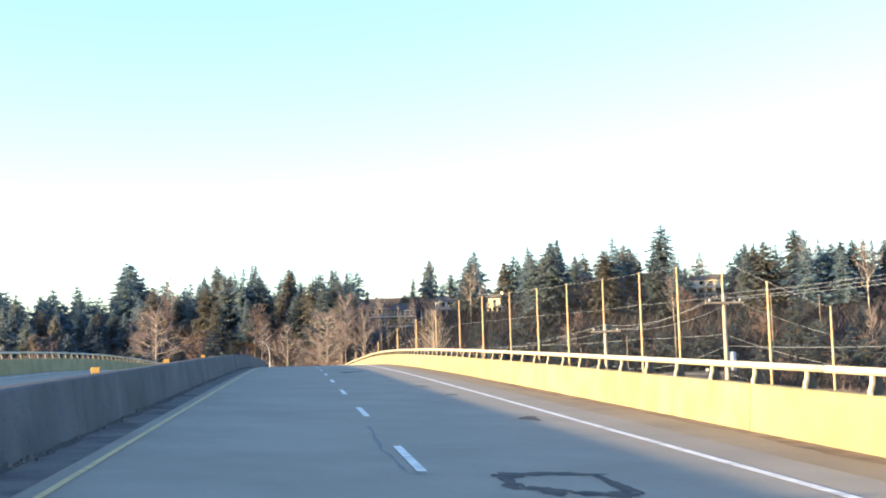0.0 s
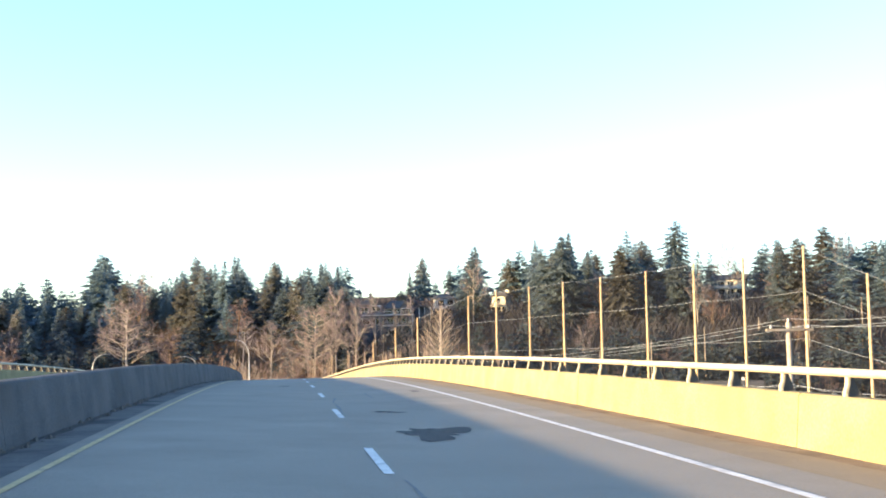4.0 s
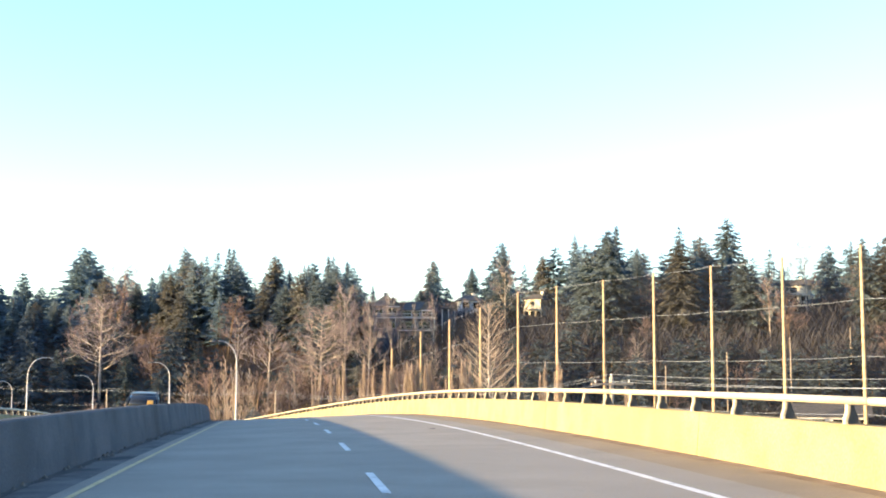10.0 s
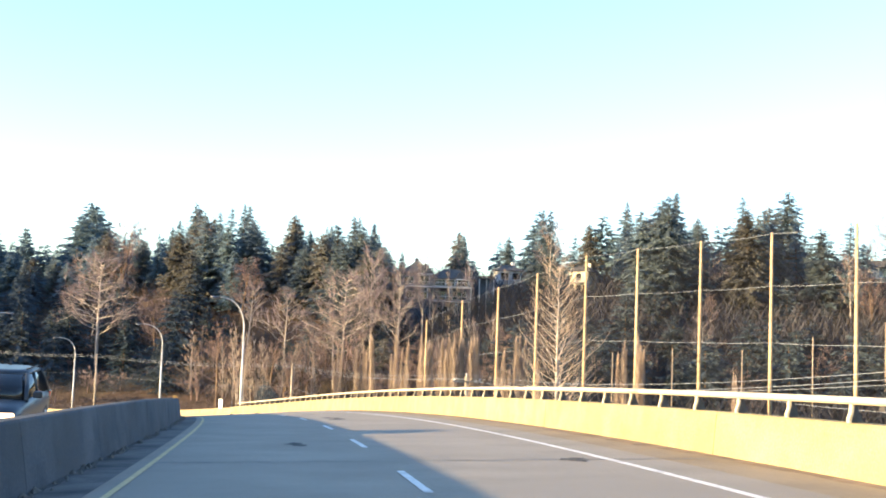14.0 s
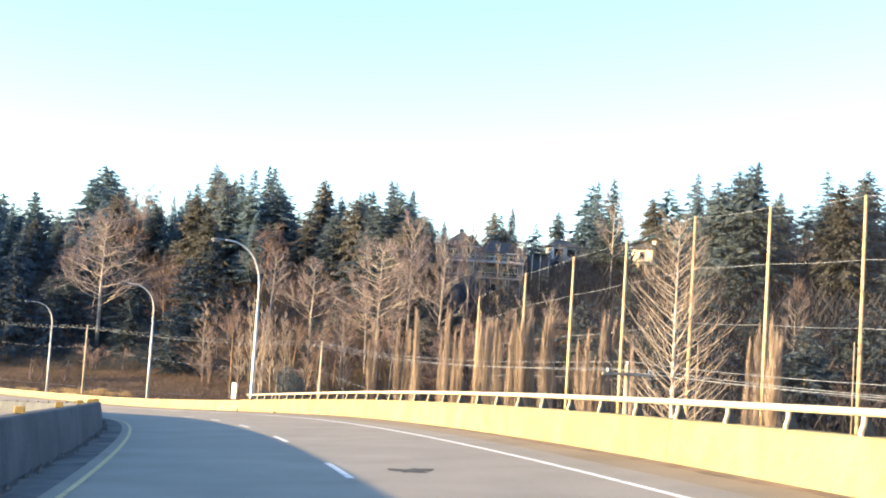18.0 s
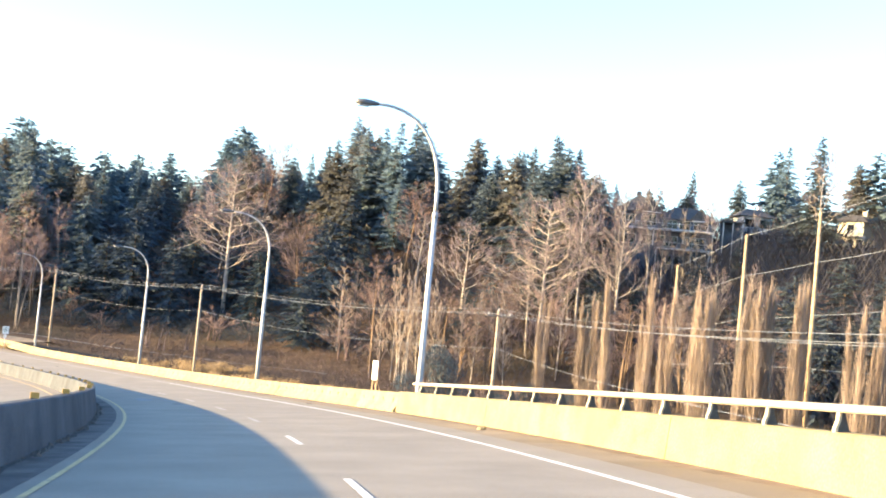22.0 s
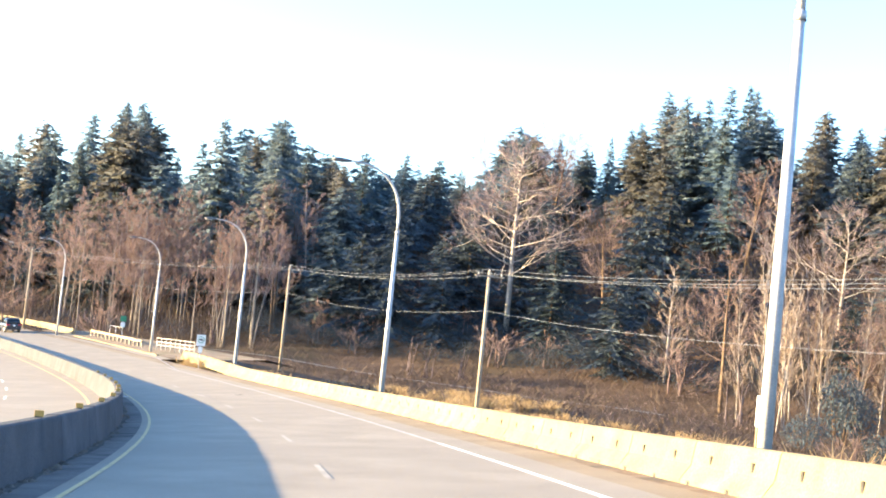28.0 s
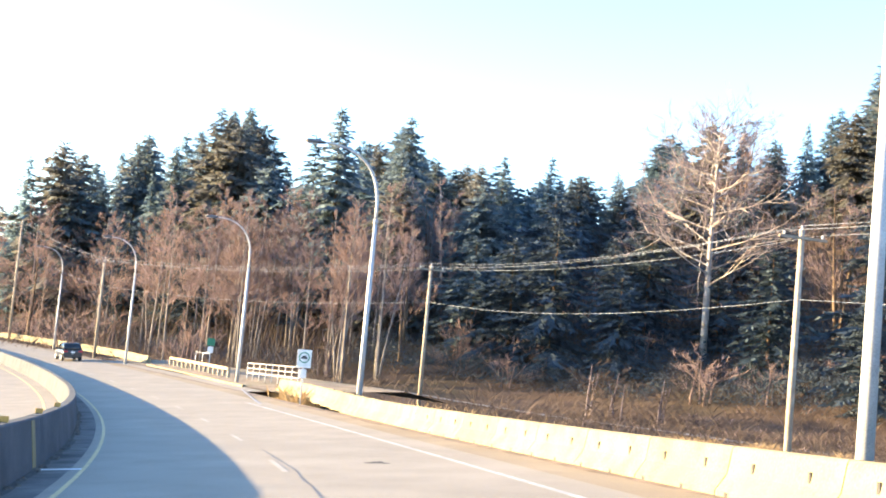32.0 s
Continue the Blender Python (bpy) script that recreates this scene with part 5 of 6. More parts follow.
patch(256.2, -1.94, 3.2, 0.8, 77, "oil_stain", material("oil_stained_asphalt", (0.115, 0.115, 0.118), (0.17, 0.17, 0.17), 2, 0.6, 0, 0.4, 60), 0.004, 0.3)

# shoulder marks at the curve
sweep("shoulder_mark", [(-4.4, 0.009), (-3.6, 0.009)], 318.4, 318.75, 1, WHITE_PAINT, deck, closed=False)
# side access: the edge line bends out to the kerb, with hatching beyond
def stroke(a_, b_, w):
    (s0, d0), (s1, d1) = a_, b_
    p, q = road(s0, d0, 0.009), road(s1, d1, 0.009)
    side = Vector((-(q - p).y, (q - p).x, 0)).normalized() * w / 2
    from_lists("marking", [p - side, p + side, q + side, q - side], [(0, 1, 2, 3)], WORN_PAINT, deck)


stroke((352, 3.9), (369, 6.1), 0.15)
for k in range(5):
    stroke((408 + 5 * k, 6.6), (414 + 5 * k, 4.2), 0.35)
sweep("access_asphalt", [(5.65, -0.004), (7.0, -0.004)], 366, 420, 3, ASPHALT, deck, closed=False)
VERGE = material("trodden_verge", (0.13, 0.095, 0.062), (0.27, 0.20, 0.13), 0.8, 0.95, 0, 0.8, 12, (0.10, 0.10, 0.05), 0.4, bump_dist=0.05)
tagged(sweep("verge", [(6.9, 0.06), (7.8, 0.02), (10.0, -0.03), (12.5, -0.05), (15.0, -0.1), (18.0, -0.9)], 364, 424, 3, VERGE, closed=False), "trodden verge of dirt and straw grass behind the kerb", "verge", kind="structure")
sweep("kerb", [(6.75, 0.0), (6.75, 0.12), (6.78, 0.14), (6.93, 0.14), (6.95, 0.12), (6.95, 0.0)], 372, 409, 3, PRECAST, deck, off=lambda s: 0.6 * smooth(372, 409, s))

# dirt along the foot of the median
rb = random.Random(8)
vs, fs = [], []
for k in range(1500):
    s = rb.uniform(-5, 400)
    if (s // 1.9) % 2 == 0 and rb.random() < 0.6:
        continue
    c = road(s, -4.41 + 0.16 * rb.random() ** 2, 0.0)
    r = rb.uniform(0.03, 0.085)
    i = len(vs)
    vs.append(c + Vector((0, 0, r * 0.9)))
    for q in range(6):
        f = rb.uniform(0.7, 1.3)
        vs.append(c + Vector((math.cos(q * 1.047) * r * f, math.sin(q * 1.047) * r * 2.0 * f, -0.01)))
    fs += [(i, i + 1 + q, i + 1 + (q + 1) % 6) for q in range(6)]
tagged(from_lists("road_dirt", vs, fs, RUBBLE), "dark clods of dirt along the median's foot", "dirt", kind="stuff")
# loose stones on the right shoulder
bm = bmesh.new()
for k in range(5):
    bmesh.ops.create_icosphere(bm, subdivisions=1, radius=rb.uniform(0.04, 0.08), matrix=Matrix.Translation((rb.uniform(-.2, .2), rb.uniform(-.15, .15), 0.04)))
ob = part("stones", bm, PRECAST)
ob.matrix_basis = Matrix.Translation(road(228, 5.1, 0.0))
tagged(ob, "small heap of pale broken stones on the shoulder", "stones")

# pale repaired strip on the median
sweep("repair_strip", [(d + 0.006, h) for d, h in ((-4.432, 0.03), (-4.47, 0.35), (-4.55, 0.91), (-4.56, 0.91), (-4.48, 0.35), (-4.45, 0.03))], 318.32, 318.88, 0.3, CONCRETE, median)

# ---- amber reflectors on the median ----
AMBER = material("amber_reflector", (0.36, 0.21, 0.05), (0.46, 0.28, 0.07), 8, 0.4, 0, 0.05, 40)


def reflector():
    top = thing("barrier_reflector", "small amber reflector block bolted to the median top", "reflector", "median reflectors")
    bm = bmesh.new()
    box(bm, -0.075, 0.075, -0.02, 0.02, 0.0, 0.11, 0.01)
    part("lens", bm, AMBER, top)
    bm = bmesh.new()
    box(bm, -0.06, 0.06, -0.05, 0.05, -0.004, 0.012, 0.004)
    part("base", bm, BLACK, top)
    return top


REFL = reflector()
for s in [4.8, 17.0, 28.5, 41.2, 122.8] + [175.6 + 5.6 * k for k in range(28)]:
    put(REFL, Matrix.Translation(road(s, -4.69, 0.832 * (1 + 0.16 * smooth(270, 320, s)))) @ pose(0, 0, 0, 0, 0, heading(s)))

# ---- cars ----
def glossy(name, col, rough=0.25, metal=0.0, coat=0.6):
    m = material(name, tuple(c * 0.9 for c in col), col, 6, rough, metal, 0, 40)
    m.node_tree.nodes["Principled BSDF"].inputs["Coat Weight"].default_value = coat
    return m


NAVY = glossy("dark_metallic_paint", (0.022, 0.026, 0.034), 0.3, 0.3, 0.8)
TINT = glossy("tinted_glass", (0.012, 0.014, 0.016), 0.06, 0.0, 0.0)
CHROME = glossy("bright_metal", (0.6, 0.6, 0.6), 0.2, 1.0, 0.0)
REDLENS = glossy("red_lamp_lens", (0.45, 0.02, 0.02), 0.2, 0, 0.5)
CLEAR = glossy("clear_lamp_lens", (0.75, 0.72, 0.65), 0.15, 0, 0.5)
PLATE = glossy("white_plate", (0.75, 0.75, 0.75), 0.4, 0, 0)
PLASTIC = glossy("black_plastic", (0.02, 0.02, 0.02), 0.6, 0, 0)
LIT = bpy.data.materials.new("lit_headlamp")
LIT.use_nodes = True
LIT.node_tree.nodes["Principled BSDF"].inputs["Base Color"].default_value = (0.9, 0.8, 0.6, 1)
LIT.node_tree.nodes["Principled BSDF"].inputs["Emission Color"].default_value = (1.0, 0.62, 0.28, 1)
LIT.node_tree.nodes["Principled BSDF"].inputs["Emission Strength"].default_value = 1.1


def loft(bm, rings, cap=True):
    vr = [[bm.verts.new(p) for p in r] for r in rings]
    n = len(vr[0])
    for a_, b_ in zip(vr, vr[1:]):
        for k in range(n):
            bm.faces.new((a_[k], a_[(k + 1) % n], b_[(k + 1) % n], b_[k])).smooth = True
    if cap:
        bm.faces.new(vr[0])
        bm.faces.new(vr[-1][::-1])
    bmesh.ops.recalc_face_normals(bm, faces=bm.faces[:])


def car(name, label, L, W, H, belt, paint, lit):
    top = thing(name, label, "car")
    h2, w2 = L / 2, W / 2
    stations = [(-h2, 0.80, 0.48, belt * 0.80), (-h2 + 0.05, 0.93, 0.38, belt * 0.96), (-h2 + 0.3, 0.97, 0.32, belt), (-h2 * 0.5, 1.0, 0.26, belt), (0, 1.0, 0.25, belt * 0.99),
                (h2 * 0.42, 0.99, 0.25, belt * 0.97), (h2 * 0.7, 0.97, 0.27, belt * 0.92), (h2 * 0.92, 0.90, 0.30, belt * 0.82), (h2 - 0.02, 0.74, 0.40, belt * 0.68)]
    rings = []
    for y, f, z0, zt in stations:
        w = w2 * f
        zm = (z0 + zt) / 2 + 0.05
        half = [(w * 0.82, z0), (w * 0.97, z0 + 0.1), (w, zm), (w * 0.97, zt - 0.1), (w * 0.90, zt - 0.02), (w * 0.6, zt + 0.015)]
        rings.append([(x, y, z) for x, z in half] + [(-x, y, z) for x, z in half[::-1]])
    bm = bmesh.new()
    loft(bm, rings)
    part("body", bm, paint, top)
    yr0, yf0, yr1, yf1 = -h2 + 0.12, h2 * 0.46, -h2 + 0.55, h2 * 0.06
    def outline(y0, y1, w, z, r):
        return [(w, y0 + r, z), (w, (y0 + y1) / 2, z), (w, y1 - r * 1.6, z), (w * 0.75, y1 - 0.03, z), (-w * 0.75, y1 - 0.03, z), (-w, y1 - r * 1.6, z), (-w, (y0 + y1) / 2, z), (-w, y0 + r, z), (-w * 0.8, y0, z), (w * 0.8, y0, z)]
    mid = (belt * 0.98 + H) / 2
    bm = bmesh.new()
    loft(bm, [outline(yr0, yf0, w2 * 0.90, belt * 0.97, 0.2), outline((yr0 * 0.6 + yr1 * 0.4), (yf0 + yf1) / 2, w2 * 0.83, mid, 0.2), outline(yr1, yf1, w2 * 0.74, H - 0.06, 0.2)])
    part("glasshouse", bm, TINT, top, "dark tinted windows")
    bm = bmesh.new()
    loft(bm, [outline(yr1 - 0.05, yf1 + 0.04, w2 * 0.755, H - 0.09, 0.2), outline(yr1, yf1, w2 * 0.745, H - 0.04, 0.2), outline(yr1 + 0.15, yf1 - 0.2, w2 * 0.6, H, 0.2)])
    part("roof", bm, paint, top)
    for sx in (-1, 1):
        for p, q in (((yf0 - 0.25, belt), (yf1 - 0.02, H - 0.07)), ((yr0 + 0.12, belt), (yr1 + 0.12, H - 0.07)), ((-0.25 * h2, belt), (-0.25 * h2, H - 0.07))):
            bm = bmesh.new()
            tube(bm, [(sx * w2 * 0.895, p[0], p[1] - 0.06), (sx * w2 * 0.825, (p[0] + q[0]) / 2, (p[1] + q[1]) / 2), (sx * w2 * 0.75, q[0], q[1])], [0.055, 0.05, 0.045], 6)
            part("pillar", bm, paint, top)
        bm = bmesh.new()
        box(bm, sx * (w2 + 0.02) - 0.02 * sx, sx * (w2 + 0.20), yf0 - 0.55, yf0 - 0.42, belt, belt + 0.15, 0.03)
        bmesh.ops.recalc_face_normals(bm, faces=bm.faces[:])
        part("mirror", bm, paint, top)
        for wy in (-h2 * 0.60, h2 * 0.62):
            r = 0.36
            bm = bmesh.new()
            tube(bm, [(sx * (w2 - 0.27), wy, r), (sx * (w2 - 0.24), wy, r), (sx * (w2 - 0.03), wy, r), (sx * (w2 - 0.005), wy, r)], [r - 0.04, r, r, r - 0.05], 20)
            tyre = part("wheel", bm, BLACK, top)
            bm = bmesh.new()
            tube(bm, [(sx * (w2 - 0.05), wy, r), (sx * (w2 + 0.006), wy, r)], [r * 0.62, r * 0.58], 16)
            part("rim", bm, STEEL, tyre, "grey alloy rim")
        bm = bmesh.new()
        box(bm, sx * w2 * 0.52, sx * w2 * 0.95, -h2 - 0.005, -h2 + 0.18, belt * 0.80, belt * 0.94, 0.02)
        bmesh.ops.recalc_face_normals(bm, faces=bm.faces[:])
        part("tail_light", bm, REDLENS, top, "red tail light")
        bm = bmesh.new()
        box(bm, sx * w2 * 0.52, sx * w2 * 0.90, h2 - 0.26, h2 - 0.02, belt * 0.66, belt * 0.81, 0.04)
        bmesh.ops.recalc_face_normals(bm, faces=bm.faces[:])
        part("headlight", bm, LIT if lit else CLEAR, top, "lit headlight" if lit else "")
        bm = bmesh.new()
        tube(bm, [(sx * w2 * 0.62, -h2 - 0.02, 0.42), (sx * w2 * 0.62, -h2 + 0.15, 0.42)], [0.05, 0.05], 10)
        part("exhaust", bm, CHROME, top)
        bm = bmesh.new()
        tube(bm, [(sx * w2 * 0.68, yr1 + 0.2, H + 0.015), (sx * w2 * 0.70, 0, H + 0.03), (sx * w2 * 0.68, yf1 - 0.3, H + 0.01)], [0.018] * 3, 6)
        part("roof_rail", bm, PLASTIC, top)
    for y0, y1 in ((-h2 - 0.03, -h2 + 0.25), (h2 - 0.28, h2 + 0.03)):
        bm = bmesh.new()
        box(bm, -w2 * 0.86, w2 * 0.86, y0, y1, 0.34, 0.52, 0.05)
        part("bumper", bm, PLASTIC, top, "black plastic bumper")
    for y0 in (-h2 - 0.02, h2 + 0.02):
        bm = bmesh.new()
        box(bm, -0.16, 0.16, y0 - 0.012, y0 + 0.012, belt * 0.72, belt * 0.72 + 0.15, 0.004)
        part("number_plate", bm, PLATE, top, "white number plate")
    bm = bmesh.new()
    box(bm, -w2 * 0.45, w2 * 0.45, h2 - 0.12, h2 + 0.01, belt * 0.54, belt * 0.68, 0.02)
    part("grille", bm, PLASTIC, top)
    bm = bmesh.new()
    bmesh.ops.create_cone(bm, cap_ends=True, segments=12, radius1=0.045, radius2=0.045, depth=0.02, matrix=Matrix.Translation((0, -h2 - 0.015, belt * 0.93)) @ pose(0, 0, 0, 90, 0, 0))
    part("badge", bm, CHROME, top)
    bm = bmesh.new()
    tube(bm, [(0.0, yr1 + 0.25, H), (0, yr1 + 0.1, H + 0.06)], [0.04, 0.01], 6)
    part("antenna", bm, PLASTIC, top)
    return top


def on_road(s, d, turn=0):
    bank = math.degrees(math.atan(line(s)[3]))
    slope = math.degrees(math.atan(line(s + 1)[2] - line(s)[2]))
    return Matrix.Translation(road(s, d, 0.005)) @ pose(0, 0, 0, 0, 0, heading(s)) @ pose(0, 0, 0, slope, -bank, turn)


suv = car("suv", "dark sport utility car with red tail lights driving away", 4.9, 1.94, 1.76, 1.10, NAVY, False)
suv.matrix_basis = on_road(420, 2.2)
oncoming = car("minivan", "dark blue oncoming car with its headlights on", 4.4, 1.78, 1.54, 1.0, glossy("dark_blue_paint", (0.008, 0.014, 0.024), 0.42, 0.0, 0.15), True)
oncoming.matrix_basis = on_road(154.0, -7.75, 180)


# ---- houses on the hill ----
SIDING = material("grey_brown_siding", (0.065, 0.065, 0.07), (0.115, 0.115, 0.12), 1.5, 0.85, 0, 0.2, 20)
CREAM = material("cream_stucco", (0.55, 0.50, 0.38), (0.68, 0.62, 0.48), 1.0, 0.9, 0, 0.2, 20)
PALE = material("pale_trim", (0.42, 0.42, 0.42), (0.55, 0.55, 0.54), 2.0, 0.8, 0, 0.1, 20)
SHINGLE = material("dark_roof_shingle", (0.05, 0.047, 0.045), (0.10, 0.095, 0.09), 2.0, 0.9, 0, 0.4, 15)


def house(x, y, z0, storeys, w, d, wall, label, turn=0.0, hip=True, balcony=True, cols=5):
    top = thing("house", label, "house", "hillside houses", at=Matrix.Translation((x, y, z0)) @ pose(0, 0, 0, 0, 0, turn))
    sh = 3.0
    for k in range(storeys):
        bm = bmesh.new()
        ins = 0.0 if k < storeys - 1 else w * 0.06
        box(bm, -w / 2 + ins, w / 2 - ins, -d / 2, d / 2, k * sh - (4 if k == 0 else 0), (k + 1) * sh, 0.03)
        part("wall", bm, wall, top)
        bm = bmesh.new()
        box(bm, -w / 2 - 0.15 + ins, w / 2 + 0.15 - ins, -d / 2 - 0.1, d / 2 + 0.1, (k + 1) * sh - 0.12, (k + 1) * sh + 0.12, 0.03)
        part("band", bm, PALE, top)
        for c in range(cols):
            cx = -w / 2 + (c + 0.5) * w / cols
            if abs(cx) > w / 2 - ins - 1:
                continue
            ww = w / cols * 0.32
            bm = bmesh.new()
            box(bm, cx - ww - 0.1, cx + ww + 0.1, -d / 2 - 0.08, -d / 2 + 0.05, k * sh + 0.6, k * sh + 2.5, 0.02)
            win = part("window", bm, PALE, top)
            bm = bmesh.new()
            box(bm, cx - ww, cx + ww, -d / 2 - 0.11, -d / 2 - 0.02, k * sh + 0.7, k * sh + 2.4, 0.01)
            part("pane", bm, TINT, win)
        if balcony and k < storeys - 1:
            bm = bmesh.new()
            box(bm, -w * 0.42, w * 0.30, -d / 2 - 2.0, -d / 2, (k + 1) * sh - 0.15, (k + 1) * sh + 0.05, 0.02)
            bal = part("balcony", bm, PALE, top)
            bm = bmesh.new()
            for f in range(17):
                bx = -w * 0.42 + w * 0.72 * f / 16
                box(bm, bx - 0.03, bx + 0.03, -d / 2 - 1.97, -d / 2 - 1.91, (k + 1) * sh + 0.05, (k + 1) * sh + 1.0)
            box(bm, -w * 0.42, w * 0.30, -d / 2 - 1.99, -d / 2 - 1.89, (k + 1) * sh + 0.97, (k + 1) * sh + 1.05)
            part("railing", bm, PALE, bal)
    H = storeys * sh
    bm = bmesh.new()
    e, r = 0.7, min(w, d) * 0.28
    ridge = w * 0.22 if hip else w / 2 + e
    vs = [bm.verts.new(p) for p in ((-w / 2 - e, -d / 2 - e, H), (w / 2 + e, -d / 2 - e, H), (w / 2 + e, d / 2 + e, H), (-w / 2 - e, d / 2 + e, H), (-ridge, 0, H + r), (ridge, 0, H + r))]
    for f in ((0, 1, 5, 4), (1, 2, 5), (2, 3, 4, 5), (3, 0, 4), (3, 2, 1, 0)):
        bm.faces.new([vs[k] for k in f])
    part("roof", bm, SHINGLE, top)
    bm = bmesh.new()
    box(bm, w * 0.2, w * 0.2 + 0.9, 0.4, 1.3, H + 0.3, H + r + 0.8, 0.03)
    part("chimney", bm, wall, top)
    return top


SLATE = material("slate_blue_siding", (0.07, 0.08, 0.10), (0.12, 0.135, 0.16), 1.5, 0.85, 0, 0.2, 20)


def large_house(x, y, z0, turn):
    """Two wings on a steep lot: a hip-roofed wing, a gabled wing with wide windows, and two white-railed decks on posts."""
    top = thing("house", "large slate-blue hillside house with white decks and dark roofs", "house", "hillside houses", at=Matrix.Translation((x, y, z0)) @ pose(0, 0, 0, 0, 0, turn))
    def slab(name, b, mat, parent=top, label="", bevel=0.02):
        bm = bmesh.new()
        box(bm, *b, bevel)
        return part(name, bm, mat, parent, label)
    def window(cx, cz, w, h, yf):
        win = slab("window", (cx - w / 2 - 0.1, cx + w / 2 + 0.1, yf - 0.08, yf + 0.05, cz - 0.1, cz + h + 0.1), PALE)
        m = max(1, round(w / 1.1))
        for k in range(m):
            slab("pane", (cx - w / 2 + w * k / m + 0.03, cx - w / 2 + w * (k + 1) / m - 0.03, yf - 0.11, yf - 0.02, cz, cz + h), TINT, win, "", 0.01)
    def roof(x0, x1, y0, y1, z, r, hip):
        e = 0.8
        bm = bmesh.new()
        ym, ins = (y0 + y1) / 2, (y1 - y0) / 2 if hip else 0.0
        top_z = [(x0 - e + ins, ym, z + r), (x1 + e - ins, ym, z + r)]
        lo = [(x0 - e, y0 - e, z), (x1 + e, y0 - e, z), (x1 + e, y1 + e, z), (x0 - e, y1 + e, z)]
        v = [bm.verts.new(p) for p in lo + [(a0, b0, c0 - 0.22) for a0, b0, c0 in lo] + top_z]
        for f in ((0, 1, 9, 8), (1, 2, 9), (2, 3, 8, 9), (3, 0, 8), (4, 5, 1, 0), (5, 6, 2, 1), (6, 7, 3, 2), (7, 4, 0, 3), (7, 6, 5, 4)):
            bm.faces.new([v[k] for k in f])
        bmesh.ops.recalc_face_normals(bm, faces=bm.faces[:])
        part("roof", bm, SHINGLE, top)
    def front_gable(cx, w, z, r, y0, y1):
        bm = bmesh.new()
        v = [bm.verts.new(p) for yy in (y0, y1) for p in ((cx - w / 2, yy, z), (cx + w / 2, yy, z), (cx, yy, z + r), (cx - w / 2, yy, z - 0.25), (cx + w / 2, yy, z - 0.25))]
        for f in ((0, 2, 7, 5), (2, 1, 6, 7), (3, 4, 1, 2, 0), (5, 7, 6, 9, 8), (3, 0, 5, 8), (1, 4, 9, 6), (4, 3, 8, 9)):
            bm.faces.new([v[k] for k in f])
        bmesh.ops.recalc_face_normals(bm, faces=bm.faces[:])
        part("gable", bm, SHINGLE, top)
        slab("gable_trim", (cx - w / 2 + 0.4, cx + w / 2 - 0.4, y0 - 0.06, y0 - 0.01, z - 0.22, z - 0.02), PALE)
    def deck(x0, x1, y0, y1, z):
        d = slab("deck", (x0, x1, y0, y1, z - 0.3, z), PALE, top, "white deck edge")
        n_ = int((x1 - x0) / 0.5)
        for k in range(n_ + 1):
            bx = x0 + (x1 - x0 - 0.06) * k / n_
            slab("baluster", (bx, bx + 0.06, y0 + 0.02, y0 + 0.08, z, z + 0.95), SIDING, d, "", 0)
        slab("handrail", (x0, x1, y0, y0 + 0.10, z + 0.95, z + 1.05), PALE, d)
        for k in range(4):
            bx = x0 + 0.2 + (x1 - x0 - 0.6) * k / 3
            slab("deck_post", (bx, bx + 0.2, y0 + 0.1, y0 + 0.3, z - 3.4 if z > 3 else -7.5, z - 0.3), PALE)
    slab("wall", (-9.0, -1.5, -3.5, 5.0, -7.5, 8.0), SLATE)
    slab("wall", (-1.5, 8.6, -2.6, 5.0, -7.5, 7.0), SLATE)
    roof(-9.0, -1.5, -3.5, 5.0, 8.02, 3.4, True)
    roof(-1.5, 8.6, -2.6, 5.0, 7.02, 2.6, True)
    front_gable(-3.2, 4.6, 8.0, 2.7, -4.4, 1.0)
    front_gable(6.2, 4.0, 7.0, 2.4, -3.4, 1.0)
    deck(-8.2, 8.8, -5.6, -2.4, 4.9)
    deck(-2.0, 8.4, -5.0, -2.5, 1.4)
    for cx, cz, w, h, yf in ((-7.2, 5.6, 2.4, 1.6, -3.5), (-3.4, 5.5, 2.6, 2.0, -3.5), (0.6, 5.2, 2.8, 1.5, -2.6), (3.4, 5.2, 2.0, 1.5, -2.6), (6.4, 5.2, 2.6, 1.5, -2.6),
                            (-7.0, 1.8, 2.6, 1.7, -3.5), (-3.6, 1.8, 2.2, 1.7, -3.5), (0.6, 1.8, 3.2, 1.9, -2.6), (5.6, 1.8, 3.6, 1.9, -2.6), (1.6, -1.6, 2.4, 1.6, -2.6), (5.8, -1.6, 2.4, 1.6, -2.6)):
        window(cx, cz, w, h, yf)
    slab("chimney", (-5.9, -5.0, 1.4, 2.3, 9.2, 12.2), SIDING)
    # open carport beside the house
    slab("carport_roof", (10.4, 14.6, -2.2, 3.0, 7.3, 7.6), SHINGLE)
    for bx in (10.6, 12.4, 14.2):
        slab("carport_post", (bx, bx + 0.2, -2.0, -1.8, -7.5, 7.3), PALE)
    slab("wall", (10.6, 14.4, 1.6, 3.0, -7.5, 7.3), SLATE)
    return top


large_house(33.4, 434, 11.4, -6)
house(55.5, 458, 16.5, 2, 6.5, 7, PALE, "pale house half hidden behind bare trees", 5, cols=2, balcony=False)
house(75.5, 452, 16.8, 2, 6.0, 6, CREAM, "sunlit cream house with a balcony among conifers", -35, cols=3)
house(169, 480, 23.5, 2, 14, 8, CREAM, "sunlit cream house among bare trees on the ridge", -35, False, True, 4)
house(-3, 452, 11.5, 1, 4.6, 5, SIDING, "small grey-brown house half hidden in the woods", 0, False, False, 2)
house(112, 334, -13.5, 2, 16, 9, PALE, "pale low house beyond the golf nets", -20, False, False, 4)


